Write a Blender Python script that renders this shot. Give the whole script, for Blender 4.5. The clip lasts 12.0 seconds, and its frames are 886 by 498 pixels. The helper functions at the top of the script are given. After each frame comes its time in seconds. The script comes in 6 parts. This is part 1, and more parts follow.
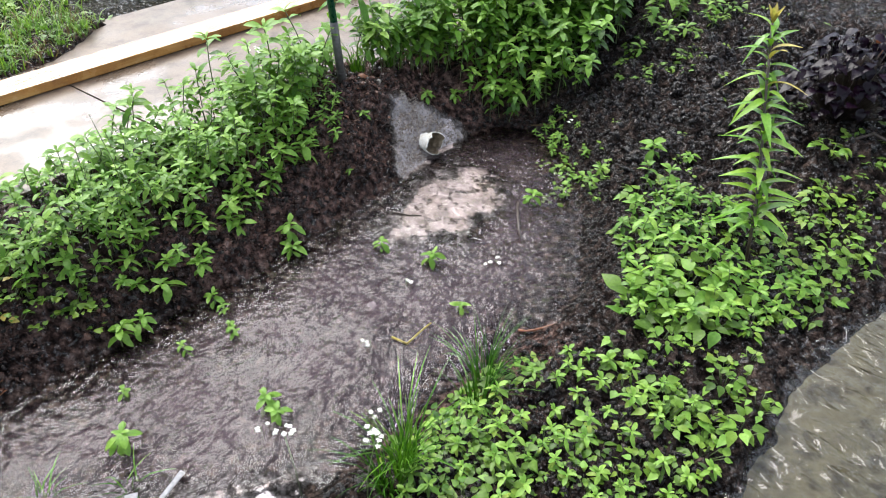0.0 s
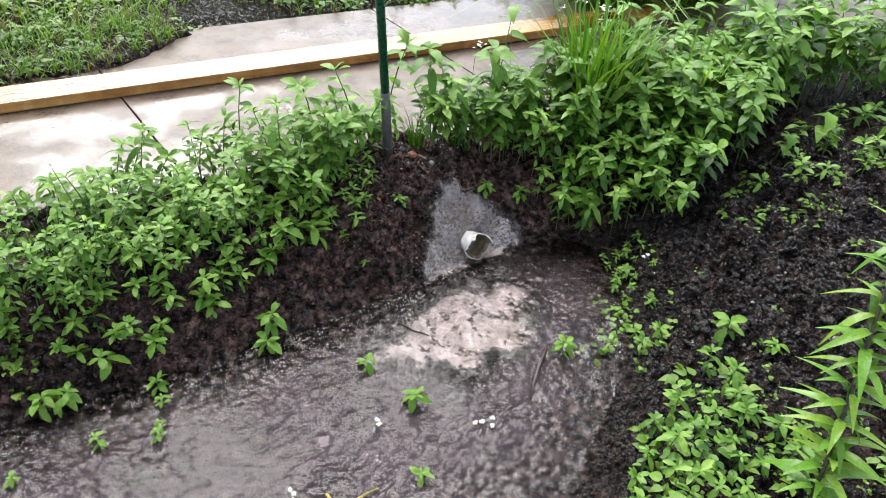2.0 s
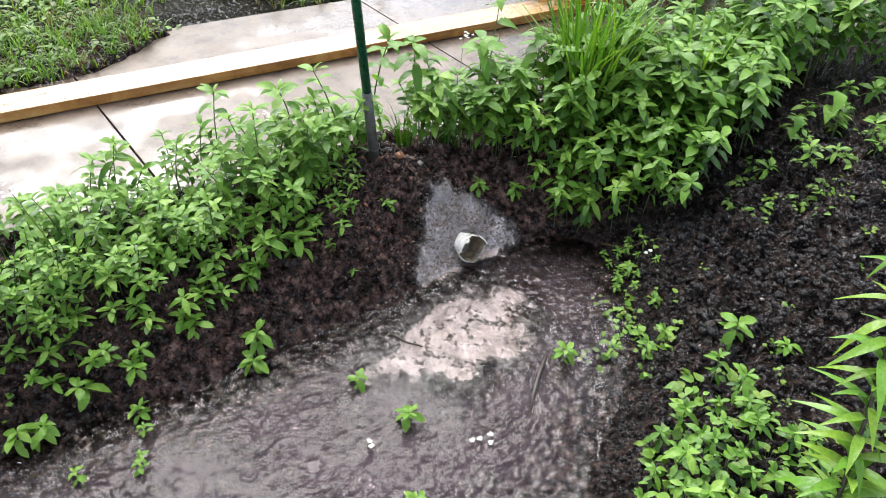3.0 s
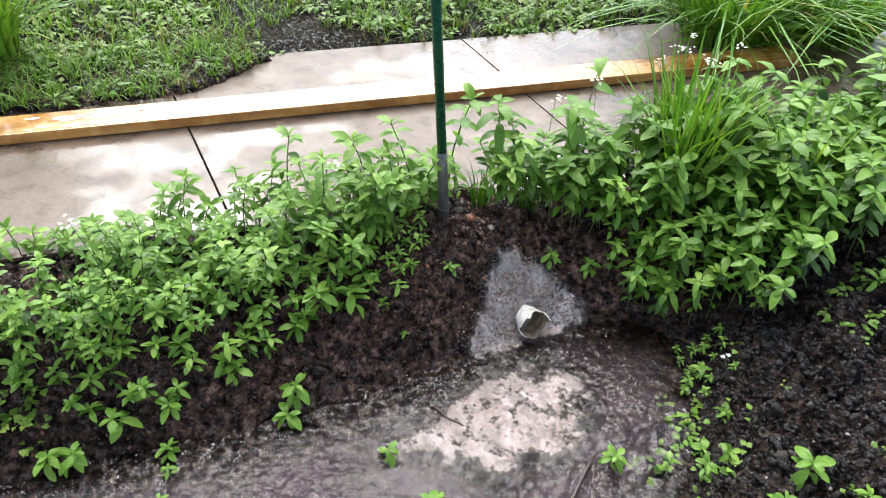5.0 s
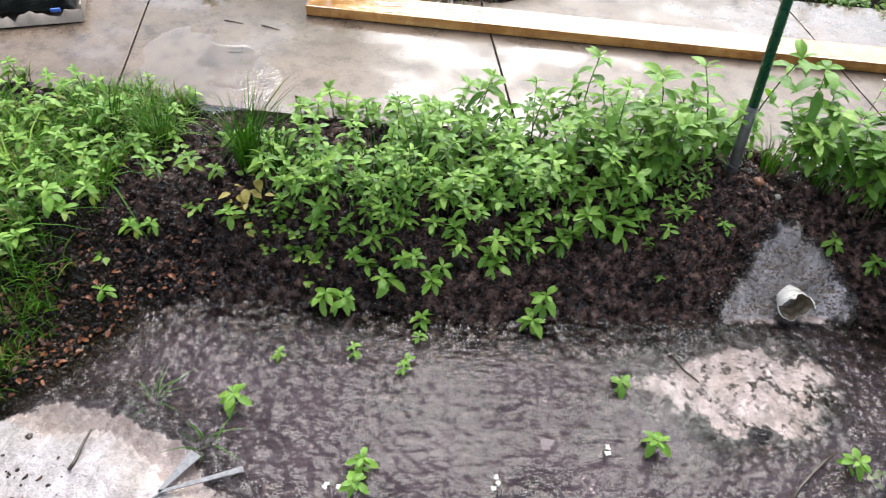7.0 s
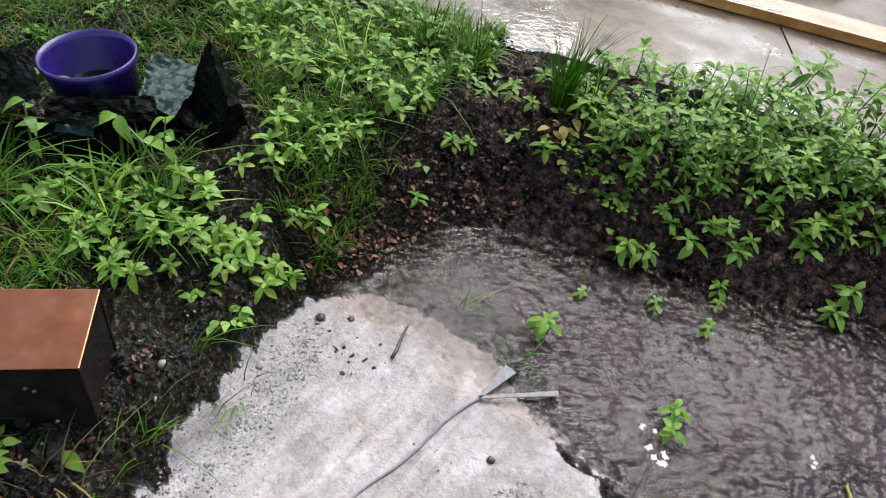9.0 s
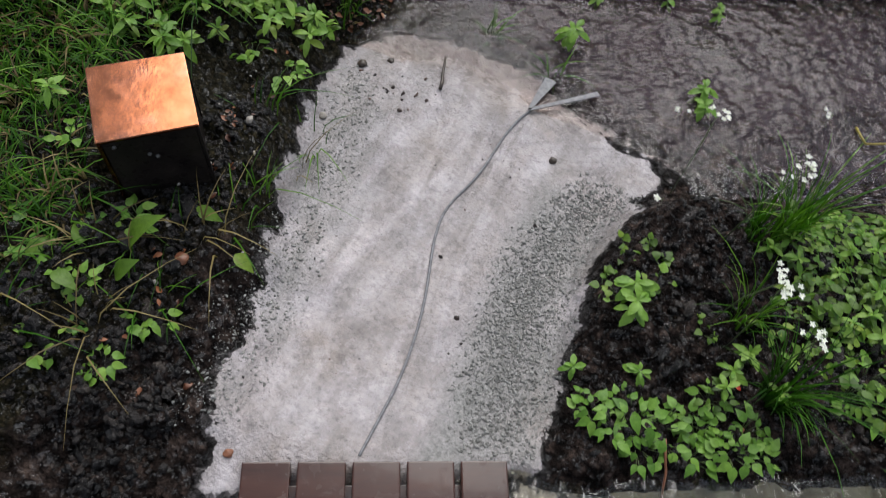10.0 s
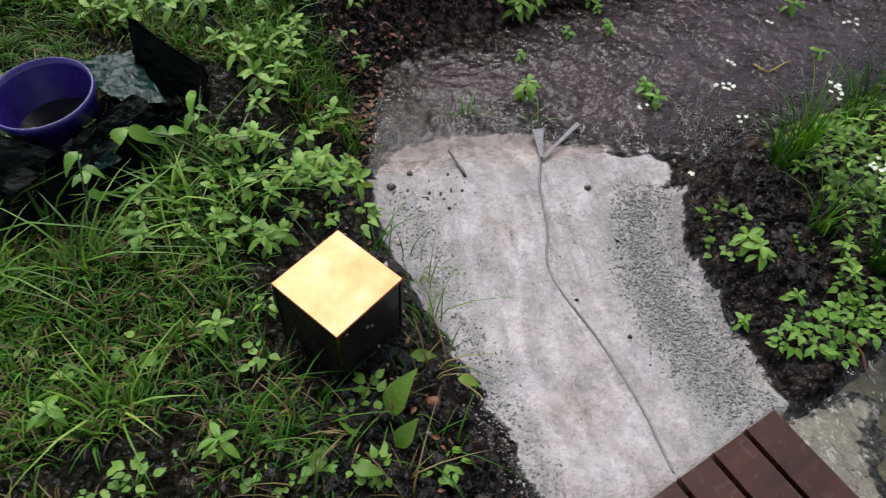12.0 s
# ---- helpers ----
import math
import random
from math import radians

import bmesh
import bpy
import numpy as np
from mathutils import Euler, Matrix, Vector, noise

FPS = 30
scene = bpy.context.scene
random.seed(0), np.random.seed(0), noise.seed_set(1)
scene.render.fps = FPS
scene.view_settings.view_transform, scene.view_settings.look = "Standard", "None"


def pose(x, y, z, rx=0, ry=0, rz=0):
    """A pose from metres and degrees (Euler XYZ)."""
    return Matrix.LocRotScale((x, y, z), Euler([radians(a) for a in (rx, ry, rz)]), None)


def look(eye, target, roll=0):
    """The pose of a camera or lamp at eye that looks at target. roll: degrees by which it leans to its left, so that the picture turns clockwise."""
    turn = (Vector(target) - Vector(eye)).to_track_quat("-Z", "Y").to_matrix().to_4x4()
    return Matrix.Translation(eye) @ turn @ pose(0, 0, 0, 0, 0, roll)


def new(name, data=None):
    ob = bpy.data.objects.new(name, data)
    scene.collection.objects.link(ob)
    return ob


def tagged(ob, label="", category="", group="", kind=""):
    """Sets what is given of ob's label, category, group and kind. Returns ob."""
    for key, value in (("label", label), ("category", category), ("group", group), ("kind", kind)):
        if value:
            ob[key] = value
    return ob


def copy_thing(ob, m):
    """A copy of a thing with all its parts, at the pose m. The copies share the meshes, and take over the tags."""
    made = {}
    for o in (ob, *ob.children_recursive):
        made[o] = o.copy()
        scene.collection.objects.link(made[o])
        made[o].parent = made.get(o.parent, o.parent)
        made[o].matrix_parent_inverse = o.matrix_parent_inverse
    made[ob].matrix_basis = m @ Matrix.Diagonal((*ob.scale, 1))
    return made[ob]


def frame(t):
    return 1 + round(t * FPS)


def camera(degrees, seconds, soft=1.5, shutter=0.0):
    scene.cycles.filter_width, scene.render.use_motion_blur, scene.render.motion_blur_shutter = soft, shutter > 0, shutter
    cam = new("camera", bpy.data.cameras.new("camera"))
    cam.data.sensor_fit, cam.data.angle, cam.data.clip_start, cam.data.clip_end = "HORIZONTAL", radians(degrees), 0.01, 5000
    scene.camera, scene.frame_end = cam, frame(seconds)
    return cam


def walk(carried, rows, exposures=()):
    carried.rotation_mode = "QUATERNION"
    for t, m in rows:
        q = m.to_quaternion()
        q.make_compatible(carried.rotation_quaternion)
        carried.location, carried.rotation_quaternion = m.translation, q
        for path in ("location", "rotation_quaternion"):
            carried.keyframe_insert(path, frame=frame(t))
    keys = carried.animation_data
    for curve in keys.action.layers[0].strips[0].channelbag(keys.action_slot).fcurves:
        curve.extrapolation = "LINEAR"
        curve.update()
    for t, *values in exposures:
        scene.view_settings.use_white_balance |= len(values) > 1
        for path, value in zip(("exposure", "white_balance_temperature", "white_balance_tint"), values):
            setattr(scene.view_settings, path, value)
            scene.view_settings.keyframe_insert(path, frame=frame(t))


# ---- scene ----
cam = camera(61.5, 12.0, soft=1.05, shutter=0.12)
PATH = [
    (0, (0.148, 0.138, 1.661), (0.1, 1.682, 0.391), 0.1),
    (0.5, (0.231, 0.339, 1.647), (0.111, 1.881, 0.38), -0.4),
    (1, (0.289, 0.527, 1.675), (0.165, 2.064, 0.402), 2.5),
    (1.5, (0.375, 0.665, 1.696), (0.084, 2.185, 0.429), 1.6),
    (2, (0.453, 0.768, 1.693), (0.043, 2.264, 0.43), 5.0),
    (2.5, (0.464, 0.825, 1.685), (0.031, 2.32, 0.429), 3.6),
    (2.7, (0.462, 0.859, 1.685), (0.043, 2.34, 0.408), 2.6),
    (4.3, (0.495, 1.134, 1.728), (0.036, 2.541, 0.383), 2.8),
    (4.5, (0.503, 1.143, 1.728), (-0.007, 2.545, 0.396), 3.2),
    (5, (0.499, 1.14, 1.746), (-0.179, 2.513, 0.461), 3.2),
    (5.5, (0.484, 1.125, 1.745), (-0.271, 2.469, 0.472), 3.2),
    (6, (0.467, 1.092, 1.735), (-0.434, 2.318, 0.437), 3.0),
    (6.5, (0.438, 1.034, 1.721), (-0.515, 2.174, 0.383), 4.4),
    (7, (0.395, 0.936, 1.704), (-0.63, 1.914, 0.292), 4.6),
    (7.5, (0.314, 0.783, 1.703), (-0.791, 1.656, 0.283), 6.6),
    (7.7, (0.277, 0.728, 1.705), (-0.82, 1.587, 0.27), 7.3),
    (9.3, (0.066, 0.224, 1.483), (-1.053, 1.078, 0.062), 11.8),
    (9.5, (0.052, 0.167, 1.498), (-0.94, 1.048, 0.001), 13.0),
    (9.7, (0.064, 0.082, 1.494), (-0.738, 0.902, -0.145), 12.7),
    (10, (0.086, -0.022, 1.483), (-0.545, 0.72, -0.264), 10.7),
    (10.2, (0.103, -0.063, 1.475), (-0.444, 0.699, -0.291), 12.3),
    (10.5, (0.028, -0.109, 1.466), (-0.376, 0.755, -0.292), 18.1),
    (11, (-0.137, -0.204, 1.5), (-0.522, 0.747, -0.216), 6.8),
    (11.5, (-0.297, -0.362, 1.527), (-0.55, 0.763, -0.107), 8.2),
    (12, (-0.483, -0.503, 1.562), (-0.795, 0.665, -0.032), 4.0),
]
walk(cam, [(t, look(eye, target, roll)) for t, eye, target, roll in PATH],
     [(0, 2.3), (1, 2.28), (1.5, 2.12), (2.5, 2.2), (4.5, 2.26), (5.5, 2.12), (6, 1.9), (6.5, 1.98), (7, 2.2), (7.7, 2.15), (9.3, 1.48), (10, 1.04), (10.5, 1.45), (11, 1.24), (12, 1.24)])

# ---------------------------------------------------------------- light
world = bpy.data.worlds.new("overcast")
scene.world = world
world.use_nodes = True
wt = world.node_tree
wbg = wt.nodes["Background"]
sky = wt.nodes.new("ShaderNodeTexSky")
sky.sky_type = "NISHITA"
sky.sun_disc = False
sky.sun_elevation = radians(52)
sky.sun_rotation = radians(-36)
sky.dust_density = 1.0
grey = wt.nodes.new("ShaderNodeHueSaturation")
grey.inputs["Saturation"].default_value = 0.46
wt.links.new(sky.outputs[0], grey.inputs["Color"])
wt.links.new(grey.outputs[0], wbg.inputs["Color"])
wbg.inputs["Strength"].default_value = 0.095

sun_data = bpy.data.lights.new("sun", "SUN")
sun_data.energy = 1.45
sun_data.angle = radians(52)
sun_data.color = (1.0, 0.98, 0.95)
sun = new("sun", sun_data)
sun.matrix_world = look((-3.6, 6.5, 7.9), (0, 1.5, 0))


# ---------------------------------------------------------------- material kit
def nodes_of(name):
    m = bpy.data.materials.new(name)
    m.use_nodes = True
    t = m.node_tree
    return m, t, t.nodes["Principled BSDF"]


def add(t, kind, **values):
    n = t.nodes.new(kind)
    for key, value in values.items():
        n.inputs[key.replace("_", " ")].default_value = value
    return n


def where(t, scale=1.0, local=False):
    c = t.nodes.new("ShaderNodeTexCoord" if local else "ShaderNodeNewGeometry")
    return c.outputs["Object" if local else "Position"]


def noise_at(t, scale, detail=6.0, rough=0.6, local=False):
    n = add(t, "ShaderNodeTexNoise", Scale=scale, Detail=detail, Roughness=rough)
    t.links.new(where(t, local=local), n.inputs["Vector"])
    return n.outputs["Fac"]


def ramp(t, fac, stops):
    r = t.nodes.new("ShaderNodeValToRGB")
    while len(r.color_ramp.elements) < len(stops):
        r.color_ramp.elements.new(0.5)
    for e, (p, c) in zip(r.color_ramp.elements, stops):
        e.position = p
        e.color = (*c, 1) if len(c) == 3 else c
    t.links.new(fac, r.inputs[0])
    return r.outputs["Color"]


def grey_ramp(t, fac, a, b, va=0.0, vb=1.0):
    return ramp(t, fac, [(a, (va,) * 3), (b, (vb,) * 3)])


def mixc(t, fac, a, b, mode="MIX"):
    n = t.nodes.new("ShaderNodeMix")
    n.data_type, n.blend_type = "RGBA", mode
    for sock, v in ((n.inputs[0], fac), (n.inputs[6], a), (n.inputs[7], b)):
        if isinstance(v, bpy.types.NodeSocket):
            t.links.new(v, sock)
        elif isinstance(v, (int, float)):
            sock.default_value = v
        else:
            sock.default_value = (*v, 1)
    return n.outputs[2]


def maths(t, op, a, b=0.0):
    n = t.nodes.new("ShaderNodeMath")
    n.operation = op
    for sock, v in ((n.inputs[0], a), (n.inputs[1], b)):
        if isinstance(v, bpy.types.NodeSocket):
            t.links.new(v, sock)
        else:
            sock.default_value = v
    return n.outputs[0]


def bump(t, bsdf, height, strength=0.5, dist=0.01, before=None):
    b = add(t, "ShaderNodeBump", Strength=strength, Distance=dist)
    t.links.new(height, b.inputs["Height"])
    if before is not None:
        t.links.new(before, b.inputs["Normal"])
    if bsdf is not None:
        t.links.new(b.outputs[0], bsdf.inputs["Normal"])
    return b.outputs[0]


def attr(t, name):
    a = t.nodes.new("ShaderNodeAttribute")
    a.attribute_name = name
    return a.outputs["Fac"]


def put(t, sock_out, sock_in):
    t.links.new(sock_out, sock_in)


def simple(name, stops, scale, rough=0.5, metal=0.0, bump_scale=60, bump_strength=0.2, bump_dist=0.003, local=False, detail=6.0, rough_vary=0.1):
    m, t, b = nodes_of(name)
    put(t, ramp(t, noise_at(t, scale, detail, local=local), stops), b.inputs["Base Color"])
    f = noise_at(t, scale * 2.3, 4, local=local)
    put(t, grey_ramp(t, f, 0.3, 0.7, max(0.02, rough - rough_vary), min(1, rough + rough_vary)), b.inputs["Roughness"])
    b.inputs["Metallic"].default_value = metal
    bump(t, b, noise_at(t, bump_scale, 5, local=local), bump_strength, bump_dist)
    return m


# soil: dark wet mulch, pale sand where the water dropped it, thatch under the grass
def soil_material():
    m, t, b = nodes_of("soil")
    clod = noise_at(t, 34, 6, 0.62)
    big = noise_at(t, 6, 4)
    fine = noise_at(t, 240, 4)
    # Soil and mulch tone follows clod height; crevice shade is painted into the darks.
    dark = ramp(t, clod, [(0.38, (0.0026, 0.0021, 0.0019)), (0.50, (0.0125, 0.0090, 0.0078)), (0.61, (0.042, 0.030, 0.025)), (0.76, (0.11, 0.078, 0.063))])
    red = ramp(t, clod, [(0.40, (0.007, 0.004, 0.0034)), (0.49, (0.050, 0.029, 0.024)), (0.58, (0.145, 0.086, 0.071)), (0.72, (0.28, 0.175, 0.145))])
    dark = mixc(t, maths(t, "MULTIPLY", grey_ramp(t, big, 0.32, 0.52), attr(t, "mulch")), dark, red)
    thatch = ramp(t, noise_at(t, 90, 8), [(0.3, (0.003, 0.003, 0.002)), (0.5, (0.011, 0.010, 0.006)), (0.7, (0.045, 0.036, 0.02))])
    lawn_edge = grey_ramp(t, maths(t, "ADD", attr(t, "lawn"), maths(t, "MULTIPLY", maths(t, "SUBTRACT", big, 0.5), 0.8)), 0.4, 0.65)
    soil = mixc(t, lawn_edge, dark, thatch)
    sand_col = ramp(t, noise_at(t, 9, 7, 0.7), [(0.3, (0.195, 0.178, 0.178)), (0.5, (0.322, 0.300, 0.305)), (0.7, (0.43, 0.405, 0.415))])
    mp = add(t, "ShaderNodeMapping")
    mp.inputs["Rotation"].default_value = (0, 0, radians(-28.5))
    put(t, where(t), mp.inputs["Vector"])
    squeeze = add(t, "ShaderNodeMapping")
    squeeze.inputs["Scale"].default_value = (9.0, 1.6, 1.0)
    put(t, mp.outputs[0], squeeze.inputs["Vector"])
    streak = add(t, "ShaderNodeTexNoise", Scale=1.3, Detail=5.0, Roughness=0.55, Distortion=1.6)
    put(t, squeeze.outputs[0], streak.inputs["Vector"])
    # Flow streaks; their palest end puts wet white highlights into the sand colour.
    sand_col = mixc(t, 0.85, sand_col, ramp(t, streak.outputs["Fac"], [(0.30, (0.56, 0.54, 0.51)), (0.44, (0.84, 0.81, 0.79)), (0.54, (1.0, 0.98, 0.98)), (0.66, (1.24, 1.21, 1.23))]), "MULTIPLY")
    stain = ramp(t, noise_at(t, 5.5, 5, 0.6), [(0.30, (0.70, 0.60, 0.46)), (0.44, (0.96, 0.92, 0.86)), (0.6, (1.0, 1.0, 1.0))])
    sand_col = mixc(t, 0.6, sand_col, stain, "MULTIPLY")
    grit = ramp(t, noise_at(t, 75, 4, 0.6), [(0.30, (0.3, 0.29, 0.29)), (0.42, (0.85, 0.85, 0.86)), (0.52, (1.0, 1.0, 1.0)), (0.66, (1.25, 1.22, 1.22))])
    sand_col = mixc(t, 0.5, sand_col, grit, "MULTIPLY")
    gravel = ramp(t, fine, [(0.35, (0.11, 0.107, 0.100)), (0.5, (0.19, 0.185, 0.175)), (0.68, (0.33, 0.32, 0.30))])
    gravel = mixc(t, 0.5, gravel, ramp(t, noise_at(t, 110, 3), [(0.4, (0.09, 0.088, 0.084)), (0.62, (0.27, 0.26, 0.25))]))
    edge = maths(t, "ADD", attr(t, "sand"), maths(t, "MULTIPLY", maths(t, "SUBTRACT", noise_at(t, 22, 8, 0.8), 0.5), 1.1))
    soft = grey_ramp(t, edge, 0.37, 0.58)
    amount = attr(t, "gravel")
    ragged = maths(t, "MULTIPLY", maths(t, "MULTIPLY", maths(t, "SUBTRACT", noise_at(t, 7, 8, 0.72), 0.5), 1.9), maths(t, "MINIMUM", maths(t, "MULTIPLY", amount, 3.0), 1.0))
    gr = grey_ramp(t, maths(t, "ADD", amount, ragged), 0.25, 0.95)
    sandy = mixc(t, gr, sand_col, gravel)
    put(t, mixc(t, soft, soil, sandy), b.inputs["Base Color"])
    glint = grey_ramp(t, noise_at(t, 60, 4, 0.7), 0.53, 0.61, 0.03, 0.85)
    put(t, mixc(t, soft, glint, (0.5, 0.5, 0.5)), b.inputs["Specular IOR Level"])
    wet = grey_ramp(t, noise_at(t, 30, 5), 0.4, 0.62, 0.08, 0.2)
    put(t, mixc(t, soft, wet, mixc(t, gr, grey_ramp(t, noise_at(t, 18, 6, 0.7), 0.42, 0.6, 0.12, 0.5), (0.4, 0.4, 0.4))), b.inputs["Roughness"])
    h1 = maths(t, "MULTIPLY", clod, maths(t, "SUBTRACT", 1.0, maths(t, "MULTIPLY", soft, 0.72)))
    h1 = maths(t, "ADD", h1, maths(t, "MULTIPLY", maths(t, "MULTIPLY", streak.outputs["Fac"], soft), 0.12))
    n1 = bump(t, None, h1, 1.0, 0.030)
    grain = add(t, "ShaderNodeTexVoronoi", Scale=95.0)
    put(t, where(t), grain.inputs["Vector"])
    rubble = maths(t, "ADD", maths(t, "MULTIPLY", grain.outputs["Distance"], maths(t, "SUBTRACT", 1.0, maths(t, "MULTIPLY", soft, 0.8))), maths(t, "MULTIPLY", noise_at(t, 170, 3, 0.6), 0.7))
    bump(t, b, rubble, 0.65, 0.007, n1)
    return m


def water_material(name, murk_colour, murk, deep, tint, wave, strength, squash=0.8, along=35, gloss=0.13, mirror=1.33):
    """Rippled water: clear at the brim, murkier with depth, mirroring the sky."""
    m, t, b = nodes_of(name)
    t.nodes.remove(b)
    out = t.nodes["Material Output"]
    p = where(t)
    mp = add(t, "ShaderNodeMapping")
    mp.inputs["Rotation"].default_value = (0, 0, radians(along))
    put(t, p, mp.inputs["Vector"])
    squeeze = add(t, "ShaderNodeMapping")
    squeeze.inputs["Scale"].default_value = (1.0, squash, 1.0)
    put(t, mp.outputs[0], squeeze.inputs["Vector"])
    n1 = add(t, "ShaderNodeTexNoise", Scale=wave, Detail=1.8, Roughness=0.45, Distortion=0.35)
    put(t, squeeze.outputs[0], n1.inputs["Vector"])
    n2 = add(t, "ShaderNodeTexNoise", Scale=wave * 0.3, Detail=2.0)
    put(t, p, n2.inputs["Vector"])
    vor = add(t, "ShaderNodeTexVoronoi", Scale=7.0)
    put(t, p, vor.inputs["Vector"])
    rings = maths(t, "MULTIPLY", maths(t, "SINE", maths(t, "MULTIPLY", vor.outputs["Distance"], 64.0)), grey_ramp(t, vor.outputs["Distance"], 0.05, 0.30, 0.05, 0.0))
    calm = grey_ramp(t, noise_at(t, 2.6, 3), 0.38, 0.60, 0.45, 1.15)
    hsum = maths(t, "ADD", maths(t, "ADD", maths(t, "MULTIPLY", n1.outputs["Fac"], calm), maths(t, "MULTIPLY", n2.outputs["Fac"], 0.9)), rings)
    nrm = bump(t, None, hsum, strength, 0.03)
    fr = add(t, "ShaderNodeFresnel", IOR=mirror)
    put(t, nrm, fr.inputs["Normal"])
    gl = add(t, "ShaderNodeBsdfGlossy", Roughness=gloss)
    put(t, nrm, gl.inputs["Normal"])
    tr = add(t, "ShaderNodeBsdfRefraction", IOR=1.2, Roughness=0.0)
    put(t, nrm, tr.inputs["Normal"])
    tr.inputs["Color"].default_value = (*tint, 1)
    df = add(t, "ShaderNodeBsdfDiffuse")
    silt = noise_at(t, 5.0, 5, 0.62)
    put(t, ramp(t, silt, [(0.32, tuple(c * 0.62 for c in murk_colour)), (0.5, murk_colour), (0.68, tuple(c * 1.35 for c in murk_colour))]), df.inputs["Color"])
    under = t.nodes.new("ShaderNodeMixShader")
    put(t, maths(t, "MULTIPLY", grey_ramp(t, attr(t, "depth"), 0.0, deep), maths(t, "MULTIPLY", murk, grey_ramp(t, silt, 0.3, 0.7, 0.8, 1.2))), under.inputs["Fac"])
    put(t, tr.outputs[0], under.inputs[1])
    put(t, df.outputs[0], under.inputs[2])
    top = add(t, "ShaderNodeMixShader")
    put(t, fr.outputs[0], top.inputs["Fac"])
    put(t, under.outputs[0], top.inputs[1])
    put(t, gl.outputs[0], top.inputs[2])
    put(t, top.outputs[0], out.inputs["Surface"])
    return m


def leaf_material(name, low, mid, high, rough=0.32, through_light=0.22, sheen=0.36):
    m, t, b = nodes_of(name)
    out = t.nodes["Material Output"]
    geo = t.nodes.new("ShaderNodeNewGeometry")
    info = t.nodes.new("ShaderNodeObjectInfo")
    pick = maths(t, "ADD", maths(t, "MULTIPLY", geo.outputs["Random Per Island"], 0.6), maths(t, "MULTIPLY", info.outputs["Random"], 0.4))
    col = ramp(t, pick, [(0.1, low), (0.5, mid), (0.95, high)])
    col = mixc(t, 0.5, col, ramp(t, noise_at(t, 120, 3), [(0.3, (0.55, 0.6, 0.5)), (0.7, (1.25, 1.25, 1.15))]), "MULTIPLY")
    put(t, col, b.inputs["Base Color"])
    b.inputs["Roughness"].default_value = rough
    b.inputs["Specular IOR Level"].default_value = sheen
    bump(t, b, noise_at(t, 110, 2), 0.35, 0.004)
    tl = add(t, "ShaderNodeBsdfTranslucent")
    put(t, mixc(t, 1.0, col, (1.3, 1.5, 0.6), "MULTIPLY"), tl.inputs["Color"])
    mx = add(t, "ShaderNodeMixShader", Fac=through_light)
    put(t, b.outputs[0], mx.inputs[1])
    put(t, tl.outputs[0], mx.inputs[2])
    put(t, mx.outputs[0], out.inputs["Surface"])
    return m


def concrete_material(name, base, wet, film=0.8, dirt=0.6):
    """Stained concrete under a broken film of standing rain."""
    m, t, b = nodes_of(name)
    col = ramp(t, noise_at(t, 3.5, 8, 0.7), [(0.3, tuple(c * 0.62 for c in base)), (0.5, base), (0.72, tuple(min(1, c * 1.3) for c in base))])
    col = mixc(t, 0.55, col, ramp(t, noise_at(t, 160, 3), [(0.35, (0.6, 0.58, 0.55)), (0.6, (1.1, 1.1, 1.1))]), "MULTIPLY")
    col = mixc(t, dirt, col, ramp(t, noise_at(t, 14, 6, 0.7), [(0.36, (0.30, 0.27, 0.25)), (0.44, (0.72, 0.69, 0.66)), (0.5, (1.0, 1.0, 1.0)), (0.7, (1.12, 1.12, 1.12))]), "MULTIPLY")
    put(t, col, b.inputs["Base Color"])
    pool = noise_at(t, 1.5, 6, 0.6)
    put(t, grey_ramp(t, pool, 0.42, 0.58, wet + 0.28, wet), b.inputs["Roughness"])
    put(t, grey_ramp(t, pool, 0.50, 0.60, 0.04, film), b.inputs["Coat Weight"])
    b.inputs["Specular IOR Level"].default_value = 0.3
    b.inputs["Coat Roughness"].default_value = 0.05
    b.inputs["Coat IOR"].default_value = 1.5
    rain = bump(t, None, noise_at(t, 60, 3), 0.16, 0.004)
    bump(t, b, noise_at(t, 130, 3), 0.2, 0.003)
    put(t, rain, b.inputs["Coat Normal"])
    return m


